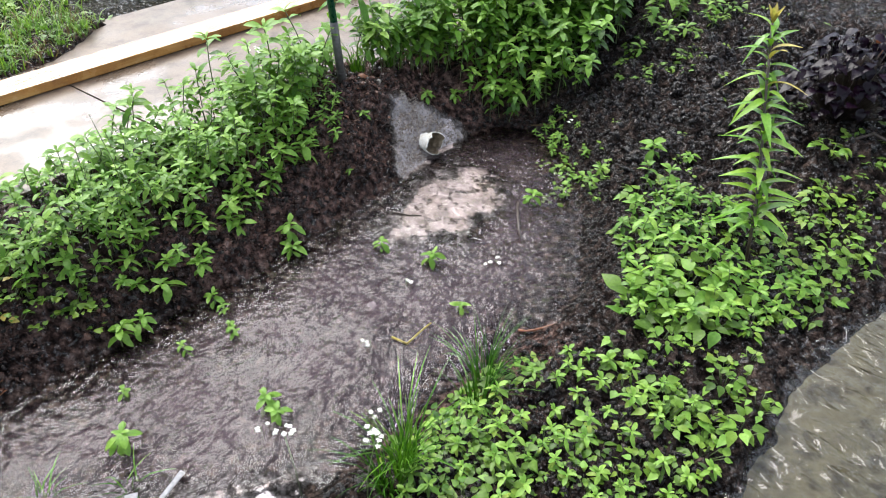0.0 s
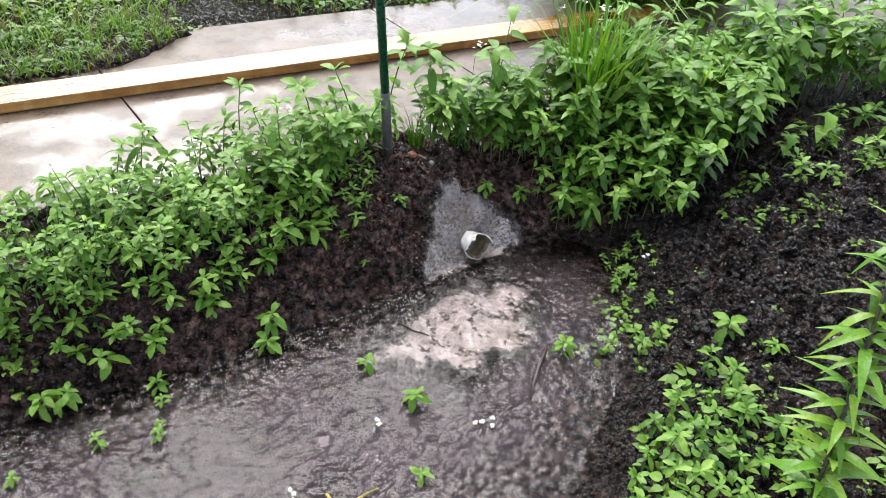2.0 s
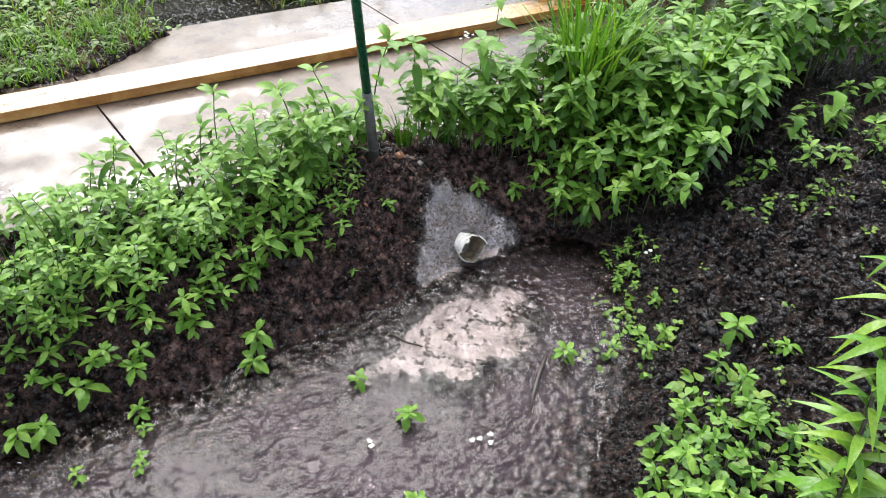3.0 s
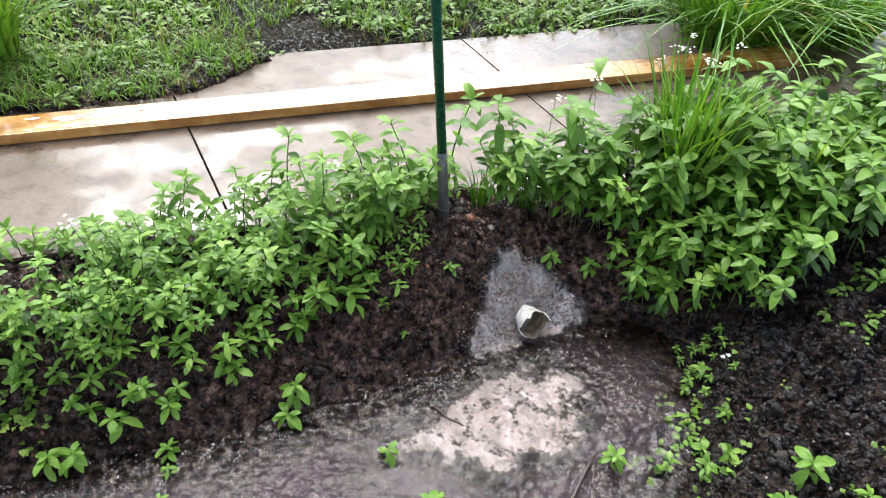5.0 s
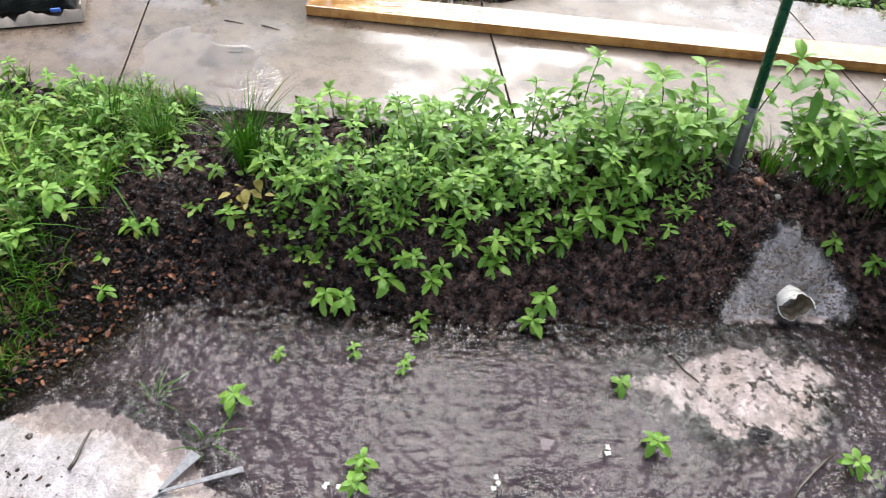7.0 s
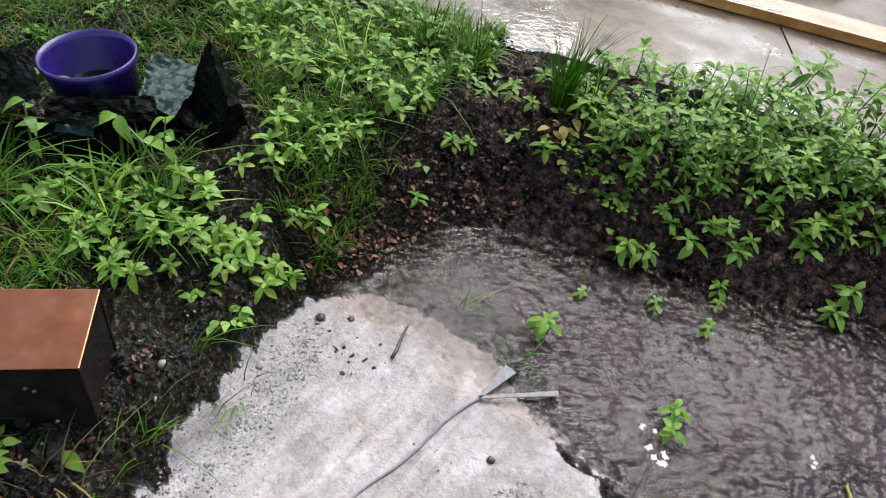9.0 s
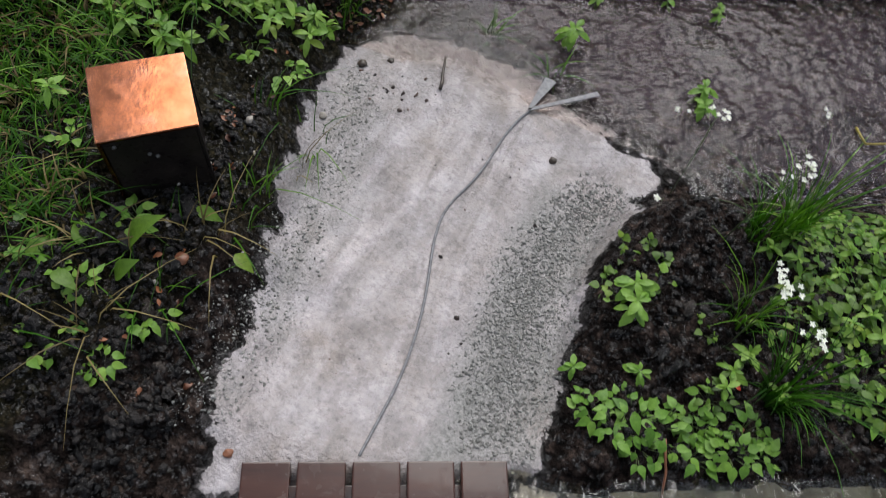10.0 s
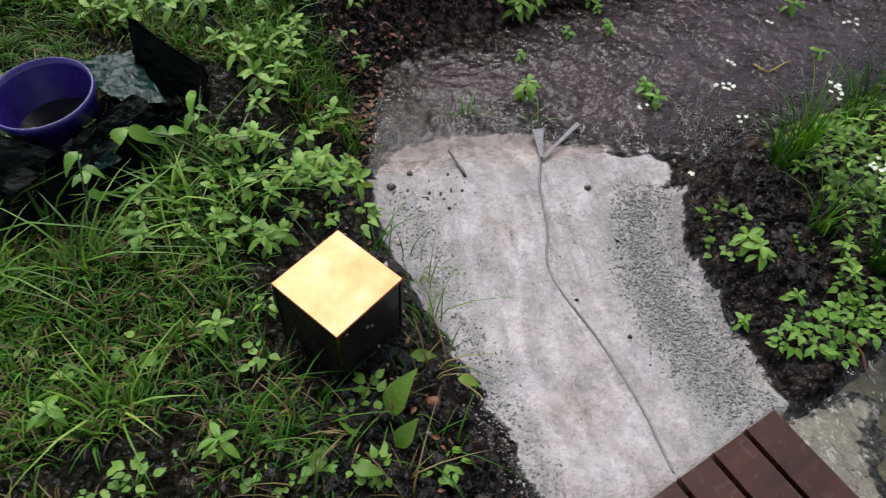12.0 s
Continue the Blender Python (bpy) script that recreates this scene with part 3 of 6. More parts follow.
def build_ground():
    xs, ys = spaced(-1.7, 1.7, 0.009, 400.0), spaced(-0.3, 3.5, 0.009, 400.0)
    gx, gy = np.meshgrid(xs, ys)
    gz = ground_z(gx, gy)
    far = smooth(4.0, 9.0, np.hypot(gx, gy - 1.5))
    gz = gz * (1 - far) + 0.22 * far
    verts = np.stack([gx, gy, gz], -1).reshape(-1, 3)
    nx, ny = len(xs), len(ys)
    idx = np.arange(nx * ny).reshape(ny, nx)
    quads = np.stack([idx[:-1, :-1], idx[:-1, 1:], idx[1:, 1:], idx[1:, :-1]], -1).reshape(-1, 4)
    me = bpy.data.meshes.new("ground")
    me.vertices.add(len(verts))
    me.vertices.foreach_set("co", verts.ravel())
    me.loops.add(len(quads) * 4)
    me.loops.foreach_set("vertex_index", quads.ravel())
    me.polygons.add(len(quads))
    me.polygons.foreach_set("loop_start", np.arange(len(quads)) * 4)
    me.update(calc_edges=True)
    me.polygons.foreach_set("use_smooth", [True] * len(me.polygons))
    x, y = verts[:, 0], verts[:, 1]
    fan = smooth(0.065, -0.065, side(FAN, x, y) + 0.035 * vnoise(x, y, 18, 16) + 0.02 * vnoise(x, y, 45, 17))
    sand = np.maximum(np.maximum(fan, 0.74 * smooth(0.07, -0.05, side(SPILL, x, y) + 0.02 * vnoise(x, y, 26, 19))), 0.63 * smooth(0.15, -0.12, side(SHOAL, x, y) + 0.12 * vnoise(x, y, 9, 15) + 0.05 * vnoise(x, y, 25, 18)))
    apron = smooth(0.20, 0.0, side(FAN, x, y)) * smooth(0.03, -0.03, side(POND, x, y))
    sand = np.maximum(sand, apron * (0.42 + 0.5 * vnoise(x, y, 8, 71)))
    across = (x + 0.13) * 0.878 + (y - 0.16) * 0.478
    gravel = np.maximum(0.8 * smooth(0.0, 0.11, across) * smooth(1.15, 0.75, y), 0.50 * smooth(-0.16, -0.36, across)) * fan
    v = x * AN[0] + y * AN[1]
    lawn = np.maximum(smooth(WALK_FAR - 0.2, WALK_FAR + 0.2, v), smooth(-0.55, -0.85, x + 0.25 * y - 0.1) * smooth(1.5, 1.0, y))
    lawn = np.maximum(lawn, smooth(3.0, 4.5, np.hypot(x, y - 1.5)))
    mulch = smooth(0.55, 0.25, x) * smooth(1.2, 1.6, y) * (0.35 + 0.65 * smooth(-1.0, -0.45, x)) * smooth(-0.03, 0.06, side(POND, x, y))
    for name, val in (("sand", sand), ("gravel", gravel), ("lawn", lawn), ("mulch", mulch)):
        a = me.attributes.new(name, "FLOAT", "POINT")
        a.data.foreach_set("value", val.astype(np.float32))
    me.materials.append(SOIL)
    return tagged(new("ground", me), "dark wet garden soil with pale washed-out sand", "ground", kind="structure")


def sheet_of(name, poly, z, grow, material, label, step, bed):
    """A level water sheet that runs a little into its banks."""
    xs = np.arange(min(p[0] for p in poly) - 0.15, max(p[0] for p in poly) + 0.15, step)
    ys = np.arange(min(p[1] for p in poly) - 0.15, max(p[1] for p in poly) + 0.15, step)
    gx, gy = np.meshgrid(xs, ys)
    keep = side(poly, gx, gy) + (0.07 * vnoise(gx, gy, 9, 83) + 0.03 * vnoise(gx, gy, 28, 84)) * (step < 0.01) < grow
    ids, verts, faces = {}, [], []
    for j in range(len(ys) - 1):
        for i in range(len(xs) - 1):
            if keep[j, i] and keep[j + 1, i] and keep[j, i + 1] and keep[j + 1, i + 1]:
                q = []
                for a, b in ((j, i), (j, i + 1), (j + 1, i + 1), (j + 1, i)):
                    if (a, b) not in ids:
                        ids[a, b] = len(verts)
                        verts.append((xs[b], ys[a], z))
                    q.append(ids[a, b])
                faces.append(tuple(q))
    ob = link_mesh(name, verts, faces, material)
    va = np.array(verts)
    depth = ob.data.attributes.new("depth", "FLOAT", "POINT")
    depth.data.foreach_set("value", np.maximum(0.0, z - bed(va[:, 0], va[:, 1])).astype(np.float32))
    ob.visible_shadow = False
    return tagged(ob, label, "water", kind="structure")


ground = build_ground()
sheet_of("pond_water", POND, 0.0, 0.05, WATER, "shallow rippling brown rainwater over dark soil", 0.012, lambda x, y: ground_z(x, y, False))
sheet_of("path_water", PATH_EDGE, 0.132, 0.06, PUDDLE, "thin brown rainwater flooding a concrete path", 0.03, lambda x, y: np.where(side(PATH_EDGE, x, y) < 0, 0.112, ground_z(x, y)))



def build_backdrop():
    """Unseen dark ring added all round, as trees and houses for wet surfaces to mirror."""
    m = simple("backdrop_dark", [(0.3, (0.010, 0.018, 0.008)), (0.7, (0.045, 0.065, 0.03))], 0.6, 0.8, 0.0, 2.0, 0.5, 0.3)
    v, f, n = [], [], 180
    for k in range(n):
        a = 2 * math.pi * k / n
        c, d = math.cos(a), math.sin(a)
        h = 5 + 9 * float(vnoise(np.array([c * 2.2 + 5]), np.array([d * 2.2 + 5]), 1.0, 31)[0] + 0.25) + 5 * float(vnoise(np.array([c * 9 + 5]), np.array([d * 9 + 5]), 1.0, 32)[0])
        h = max(2.0, 0.62 * h)
        for r, z in ((30, -1.0), (30, h * 0.6), (31.5, h), (34, h * 0.9), (34, -1.0)):
            v.append((r * c, r * d, z))
    for k in range(n):
        for i in range(4):
            a, b = 5 * k + i, 5 * ((k + 1) % n) + i
            f.append((a, b, b + 1, a + 1))
    return tagged(link_mesh("backdrop", v, f, m), "unseen dark ring standing for far trees, mirrored in wet surfaces", "trees", kind="structure")


build_backdrop()


# ---------------------------------------------------------------- concrete
def build_path():
    bm = bmesh.new()
    vs = [bm.verts.new((x, y, 0.112)) for x, y in PATH_EDGE]
    f = bm.faces.new(vs)
    if f.normal.z < 0:
        f.normal_flip()
    r = bmesh.ops.extrude_face_region(bm, geom=[f])
    for g in r["geom"]:
        if isinstance(g, bmesh.types.BMVert):
            g.co.z = 0.0
    bmesh.ops.recalc_face_normals(bm, faces=bm.faces)
    return tagged(part("path", bm, OLD_CONCRETE), "old concrete path under a film of rainwater", "path", kind="structure")


def at_walk(u, v, z, turn_z=0.0):
    p = AX * u + AN * v
    return pose(p[0], p[1], z, 0, 0, math.degrees(math.atan2(AX[1], AX[0])) + turn_z)


def build_sidewalk():
    e = base_of("sidewalk", at_walk(0, 0, 0), "rain-wet concrete sidewalk of large square slabs", "sidewalk", kind="structure")
    w = WALK_FAR - WALK_NEAR
    first = None
    for k in range(-5, 9):
        u0 = 0.95 + 1.38 * (k - 1)
        if first is None:
            bm = box_bm((1.3735, w, 0.12), (0, 0, 0), 0.002)
            for v in bm.verts:
                v.co.x -= 0.2 * v.co.y
            first = part("slab", bm, CONCRETE, e)
            ob = first
        else:
            ob = new("slab", first.data)
            ob.parent = e
        ob.location = (u0 + 0.69, (WALK_NEAR + WALK_FAR) / 2, WALK_TOP - 0.06)
        ob.rotation_euler = (radians(random.uniform(-0.15, 0.15)), radians(random.uniform(-0.1, 0.1)), 0)
    return e


def build_silt():
    """Pale grit that the runoff has spread over the flooded path."""
    poly = [(-0.02, 0.30), (0.06, 0.40), (0.16, 0.48), (0.24, 0.50), (0.28, 0.44), (0.24, 0.30), (0.22, 0.12), (0.16, 0.0)]
    xs, ys = np.meshgrid(np.arange(-0.1, 0.7, 0.012), np.arange(-0.15, 0.85, 0.012))
    edge = side(poly, xs, ys) + 0.07 * vnoise(xs, ys, 7, 73) + 0.04 * vnoise(xs, ys, 19, 74)
    height = 0.110 + 0.008 * smooth(0.02, -0.08, edge) + 0.003 * vnoise(xs, ys, 30, 75)
    idx = np.arange(xs.size).reshape(xs.shape)
    keep = edge < 0.02
    faces = [(idx[j, i], idx[j, i + 1], idx[j + 1, i + 1], idx[j + 1, i]) for j in range(xs.shape[0] - 1) for i in range(xs.shape[1] - 1) if keep[j:j + 2, i:i + 2].all()]
    used = sorted({k for f in faces for k in f})
    back = {k: n for n, k in enumerate(used)}
    flat = np.stack([xs.ravel(), ys.ravel(), height.ravel()], -1)[used]
    ob = link_mesh("silt", flat, [tuple(back[k] for k in f) for f in faces], SOIL)
    for nm, val in (("sand", 0.36 + 0.4 * smooth(0.02, -0.08, edge.ravel()[used])), ("gravel", np.full(len(used), 0.62)), ("lawn", np.zeros(len(used))), ("mulch", np.zeros(len(used)))):
        ob.data.attributes.new(nm, "FLOAT", "POINT").data.foreach_set("value", val.astype(np.float32))
    return tagged(ob, "pale grit washed over the flooded path", "sand", kind="structure")


build_path()
build_silt()
build_sidewalk()
RAIN_POOL = [(-1.98, 1.66), (-2.10, 1.76), (-2.17, 1.83), (-2.15, 1.92), (-2.04, 1.98), (-1.93, 2.05), (-1.78, 2.08), (-1.66, 2.04), (-1.58, 1.94), (-1.62, 1.80), (-1.72, 1.69), (-1.86, 1.63)]
sheet_of("rain_puddle", RAIN_POOL, WALK_TOP + 0.0045, 0.02, RAIN_FILM, "thin puddle of clear rain mirroring the sky", 0.008, lambda x, y: WALK_TOP + 0 * x)

# ---------------------------------------------------------------- things
board = part("wooden_board", box_bm((3.48, 0.14, 0.042), (1.74, 0.07, 0.021), 0.005), PINE)
board.matrix_world = at_walk(0.2, 3.105, WALK_TOP + 0.002)
tagged(board, "long wet yellow pine board lying on the sidewalk", "board")


def build_scuffs():
    """Pale torn patches on the board's near end."""
    rng = random.Random(61)
    paint = simple("pale_scuff", [(0.3, (0.60, 0.58, 0.53)), (0.7, (0.84, 0.83, 0.80))], 60, 0.5, local=True)
    for k in range(46):
        bm = bmesh.new()
        n = 9
        u, v = rng.gauss(0.46, 0.12), rng.choice((rng.uniform(0.015, 0.04), rng.uniform(0.06, 0.10)))
        r = rng.uniform(0.005, 0.034)
        ring = [bm.verts.new((u + 1.8 * r * rng.uniform(0.35, 1.2) * math.cos(2 * math.pi * i / n), v + 0.5 * r * rng.uniform(0.35, 1.2) * math.sin(2 * math.pi * i / n), 0.0424 + 0.0003 * k / 46)) for i in range(n)]
        bm.faces.new(ring)
        r2 = bmesh.ops.extrude_face_region(bm, geom=list(bm.faces))
        for g in r2["geom"]:
            if isinstance(g, bmesh.types.BMVert):
                g.co.z += 0.0008
        bmesh.ops.recalc_face_normals(bm, faces=bm.faces)
        part("scuff", bm, paint, board, "pale scuffed patch")


build_scuffs()


def build_step():
    e = base_of("slatted_step", pose(-0.28, -0.01, 0.165, 0, 0, math.degrees(math.atan2(0.779, 0.627))), "dark brown slatted step board, wet and shiny", "step")
    w, n = 0.462, 5
    pitch = w / n
    for k in range(n):
        ob = part("slat", box_bm((pitch - 0.011, 0.46, 0.024), (pitch * (k + 0.5), -0.23, 0.014), 0.003), DARK_SLAT, e)
    for y in (-0.06, -0.40):
        part("batten", box_bm((w - 0.02, 0.05, 0.02), (w / 2, y, -0.008), 0.002), DARK_SLAT, e)
    return e


build_step()


def build_box():
    e = base_of("copper_topped_box", pose(-0.874, 0.208, 0.200, 0, 0, -22.5), "small black box with a polished copper lid", "box")
    s, h = 0.172, 0.194
    for k in range(4):
        a = k * math.pi / 2
        ob = part("side_panel", box_bm((s - 0.012, 0.008, h), (0, -s / 2 + 0.006, h / 2), 0.001), BLACK, e)
        ob.rotation_euler = (0, 0, a)
    part("lid", box_bm((s + 0.004, s + 0.004, 0.006), (0, 0, h + 0.004), 0.002), COPPER, e, "wet orange copper sheet lid")
    for sx, sy in ((-1, -1), (1, -1), (1, 1), (-1, 1)):
        part("corner_strip", box_bm((0.006, 0.006, h - 0.002), (sx * (s / 2 - 0.002), sy * (s / 2 - 0.002), h / 2), 0.001), BLACK if (sx, sy) != (1, -1) else COPPER, e)
    for x, z in ((0.010, h - 0.016), (0.062, h - 0.052), (0.074, h - 0.062)):
        bm = bmesh.new()
        bmesh.ops.create_uvsphere(bm, u_segments=10, v_segments=6, radius=0.0042)
        ob = part("screw", bm, GREY_STEEL, e, "small bright steel screw head", True)
        ob.location = (s / 2 - 0.001, -s / 2 + 0.014 + x, z)
    return e


build_box()


def build_pole():
    x, y = -0.336, 2.828
    z = 0.30
    e = base_of("garden_pole", pose(x, y, z, 5.1, -2.4, 0), "green coated steel garden pole in a grey sleeve", "pole")
    a = Acc()
    tube(a, [(0, 0, -0.1), (0, 0, 0.12), (0.002, 0.0, 0.255)], 0.0165, 0.0158, 14)
    a.ob("sleeve", GREY_STEEL, e)
    a = Acc()
    tube(a, [(0.002, 0, 0.2), (0.004, 0.002, 0.8), (0.006, 0.004, 1.9)], 0.0142, 0.0142, 14)
    a.ob("shaft", GREEN_COAT, e)
    a = Acc()
    ring = [(0.021 * math.cos(q), 0.021 * math.sin(q), 0.045 + 0.004 * math.sin(2 * q)) for q in np.linspace(0, 2 * math.pi, 20)]
    tube(a, ring, 0.0018, 0.0018, 5)
    a.ob("wire_ring", GREY_STEEL, e)
    return e


build_pole()


def build_pipe():
    """The ragged bell of a drain hose that juts out of the sand, turned aside and down."""
    at = Vector((0.034, 2.766, 0.058))
    e = base_of("drain_pipe", look(at, at + Vector((-0.74, 0.60, -0.22))), "dirty white corrugated drain pipe jutting out of wet sand", "pipe")
    sides = 36
    dirt = simple("pipe_dirt", [(0.3, (0.06, 0.042, 0.025)), (0.5, (0.16, 0.12, 0.075)), (0.75, (0.30, 0.245, 0.17))], 30, 0.5, 0.0, 90, 0.5, 0.004, True)

    def shell(name, prof, material, ragged, label):
        v, f = [], []
        for i, (r, z) in enumerate(prof):
            for k in range(sides):
                q = 2 * math.pi * k / sides
                lip = 0.8 * ragged * (0.010 * math.sin(3 * q + 1) + 0.006 * math.sin(7 * q) + 0.004 * math.sin(13 * q)) * max(0.0, 1 + z / 0.03)
                wave = 1 + 0.05 * math.sin(2 * q + 0.5)
                v.append((r * wave * math.cos(q), 0.94 * r * math.sin(q), z + lip))
        for i in range(len(prof) - 1):
            for k in range(sides):
                k2 = (k + 1) % sides
                f.append((i * sides + k, i * sides + k2, (i + 1) * sides + k2, (i + 1) * sides + k))
        link_mesh(name, v, f, material, e)

    outer = [(0.048 - 0.20 * 0.007 * i + 0.0022 * math.cos(i * math.pi / 2), -0.007 * i) for i in range(16)]
    inner = [(r - 0.0035, z) for r, z in outer]
    shell("hose", [(outer[0][0] - 0.0035, 0.0), outer[0]] + outer[1:], PIPE, 1.0, "")
    shell("lining", inner, dirt, 1.0, "")
    return e


build_pipe()


def build_pot():
    e = base_of("plastic_pot", pose(-1.692, 0.465, 0.200, 3, -2, 0), "purple plastic pot half full of dark water", "pot")
    v, f, sides = [], [], 40
    prof = [(0.0, 0.0), (0.075, 0.0), (0.082, 0.006), (0.112, 0.185), (0.118, 0.187), (0.119, 0.205), (0.114, 0.207), (0.108, 0.19), (0.079, 0.012), (0.0, 0.011)]
    for r, z in prof:
        for k in range(sides):
            q = 2 * math.pi * k / sides
            v.append((r * math.cos(q), r * math.sin(q), z))
    for i in range(len(prof) - 1):
        for k in range(sides):
            k2 = (k + 1) % sides
            f.append((i * sides + k, i * sides + k2, (i + 1) * sides + k2, (i + 1) * sides + k))
    link_mesh("pot_wall", v, f, POT, e)
    a = Acc()
    disc = [(0, 0, 0.10)] + [(0.093 * math.cos(q), 0.093 * math.sin(q), 0.10) for q in np.linspace(0, 2 * math.pi, 33)[:-1]]
    a.put(disc, [(0, 1 + k, 1 + (k + 1) % 32) for k in range(32)])
    a.ob("dark_water", POT_WATER, e)
    return e


build_pot()


def folded(name, quads, label, material, crease=0.012, seed=0, n=16, parent=None):
    """Creased plastic film over four-cornered panels, with a second skin just behind."""
    bm = bmesh.new()
    off = Vector((seed * 2.3, seed * 1.1, seed * 0.7))
    for quad in quads:
        a, b, c, d = (Vector(q) for q in quad)
        nrm = (b - a).cross(d - a).normalized()
        skins = []
        for back in (0.0, 0.002):
            grid = []
            for i in range(n + 1):
                row = []
                for k in range(n + 1):
                    u, v = i / n, k / n
                    p = a * (1 - u) * (1 - v) + b * u * (1 - v) + c * u * v + d * (1 - u) * v
                    q = p * 9 + off
                    h = abs(noise.noise(q)) * 1.6 + abs(noise.noise(q * 2.7)) * 0.7 + 0.3 * noise.noise(q * 6) - 0.3
                    row.append(bm.verts.new(p + nrm * (crease * h - back)))
                grid.append(row)
            for i in range(n):
                for k in range(n):
                    f = (grid[i][k], grid[i + 1][k], grid[i + 1][k + 1], grid[i][k + 1])
                    bm.faces.new(f if not back else f[::-1])
            skins.append(grid)
        one, two = skins
        rim = [(i, 0) for i in range(n)] + [(n, k) for k in range(n)] + [(i, n) for i in range(n, 0, -1)] + [(0, k) for k in range(n, 0, -1)]
        for (i, k), (i2, k2) in zip(rim, rim[1:] + rim[:1]):
            bm.faces.new((one[i][k], two[i][k], two[i2][k2], one[i2][k2]))
    bmesh.ops.remove_doubles(bm, verts=bm.verts, dist=0.004)
    ob = part(name, bm, material, parent)
    return ob if parent else tagged(ob, label, "plastic sheet")


heap = base_of("plastic_sheeting", Matrix(), "wet black plastic sheeting heaped round a purple pot", "plastic sheet")
for n, quad in enumerate((((-1.90, .19, .28), (-1.64, .14, .28), (-1.575, .325, .385), (-1.86, .335, .375)), ((-1.572, .335, .385), (-1.52, .315, .345), (-1.49, .56, .315), (-1.55, .575, .355)),
                          ((-1.63, .14, .18), (-1.48, .42, .18), (-1.555, .44, .335), (-1.645, .165, .285)), ((-1.48, .42, .18), (-1.43, .70, .18), (-1.47, .69, .25), (-1.555, .44, .33)),
                          ((-1.78, .63, .29), (-1.58, .59, .315), (-1.46, .68, .24), (-1.68, .78, .25)))):
    folded("fold", [quad], "", SACK, 0.026, 3 + n, 20, heap)
folded("plastic_sheet", [((-1.77, .62, .340), (-1.555, .535, .350), (-1.49, .60, .315), (-1.67, .735, .325))], "dark green plastic sheet, shiny with rain", SHEET, 0.016, 5, 20)
folded("plastic_sheet", [((-1.555, .36, .350), (-1.515, .33, .325), (-1.495, .41, .305), (-1.545, .43, .345))], "scrap of dark green plastic on black plastic", SHEET, 0.012, 8, 8)
folded("plastic_sack", [((-1.60, .635, .24), (-1.455, .675, .235), (-1.475, .735, .335), (-1.655, .745, .425)), ((-1.455, .675, .235), (-1.49, .79, .235), (-1.50, .775, .32), (-1.475, .735, .335)),
                        ((-1.655, .745, .425), (-1.475, .735, .335), (-1.50, .775, .32), (-1.66, .81, .26)), ((-1.66, .72, .25), (-1.60, .635, .24), (-1.655, .745, .425), (-1.66, .76, .40))],
       "stiff black plastic sack standing up to a peak", SACK, 0.010, 11)


# ---------------------------------------------------------------- plants
def gz1(x, y):
    return float(ground_z(np.array([x]), np.array([y]))[0])


def upright_leaves(rng, height, nodes, length, half=0.21, droop=0.35, spread=1.0, lean=0.12):
    """Stem points, and for each leaf: its foot, turn about z, lift, length and whether it is young."""
    ax, ay = rng.gauss(0, lean), rng.gauss(0, lean)
    pts = [(ax * height * s * s, ay * height * s * s, height * s) for s in np.linspace(0, 1, 5)]
    out, az = [], rng.uniform(0, 6.28)
    for k in range(nodes):
        s = 0.15 + 0.85 * ((k + 0.7) / nodes) ** 0.58
        p = np.array((ax * height * s * s, ay * height * s * s, height * s))
        young = k >= nodes - 2
        grow = 0.70 + 0.42 * min(1.0, (k + 1) / max(1, nodes - 1)) - 0.16 * (k == nodes - 1)
        for j in range(2):
            lift = 0.0 + 0.42 * (k / max(1, nodes - 1)) ** 1.6 + rng.gauss(0, 0.13)
            out.append((p, az + math.pi * j + rng.gauss(0, 0.18), lift, length * grow * rng.uniform(0.82, 1.15), young))
        az += math.pi / 2 + rng.gauss(0, 0.2)
    top = np.array(pts[-1])
    for j in range(4):
        out.append((top, az + 1.57 * j, 0.5 + rng.gauss(0, 0.2), length * (0.78 if j % 2 else 0.6), True))
    return pts, out


def leaf_at(foot, az, lift, length, half, droop, rng, fold=0.22, steps=5, shape=0.85, notch=0.0, teeth=0.0, blunt=1.0):
    v, f = leaf_shape(length, half * rng.uniform(0.88, 1.12), droop * rng.uniform(0.5, 1.5), fold, steps, shape, rng.gauss(0, 0.03), notch, teeth, blunt)
    return v @ turn(az, -lift, rng.gauss(0, 0.2)).T + foot, f


class Plant:
    """Stem, old and young leaves of one plant, as arrays."""

    def __init__(self, seed, height, nodes, length, half=0.21, droop=0.35, round_leaf=False, stems=1):
        rng = random.Random(seed)
        self.stem, self.leaves, self.tips = Acc(), Acc(), Acc()
        for k in range(stems):
            h = height * rng.uniform(0.8, 1.1)
            pts, leaves = upright_leaves(rng, h, nodes, length, half, droop)
            off = np.array((rng.gauss(0, 0.012), rng.gauss(0, 0.012), 0)) * (stems > 1)
            tube(self.stem, [np.array(p) + off - np.array((0, 0, 0.02 * (i == 0))) for i, p in enumerate(pts)], 0.0022, 0.0012, 5)
            for foot, az, lift, ln, young in leaves:
                v, f = leaf_at(foot + off, az, lift + 0.15, ln, half, droop * rng.uniform(0.7, 2.0), rng, fold=0.24, steps=7, shape=1.3, teeth=0.05, blunt=0.70)
                (self.tips if young else self.leaves).put(v, f)


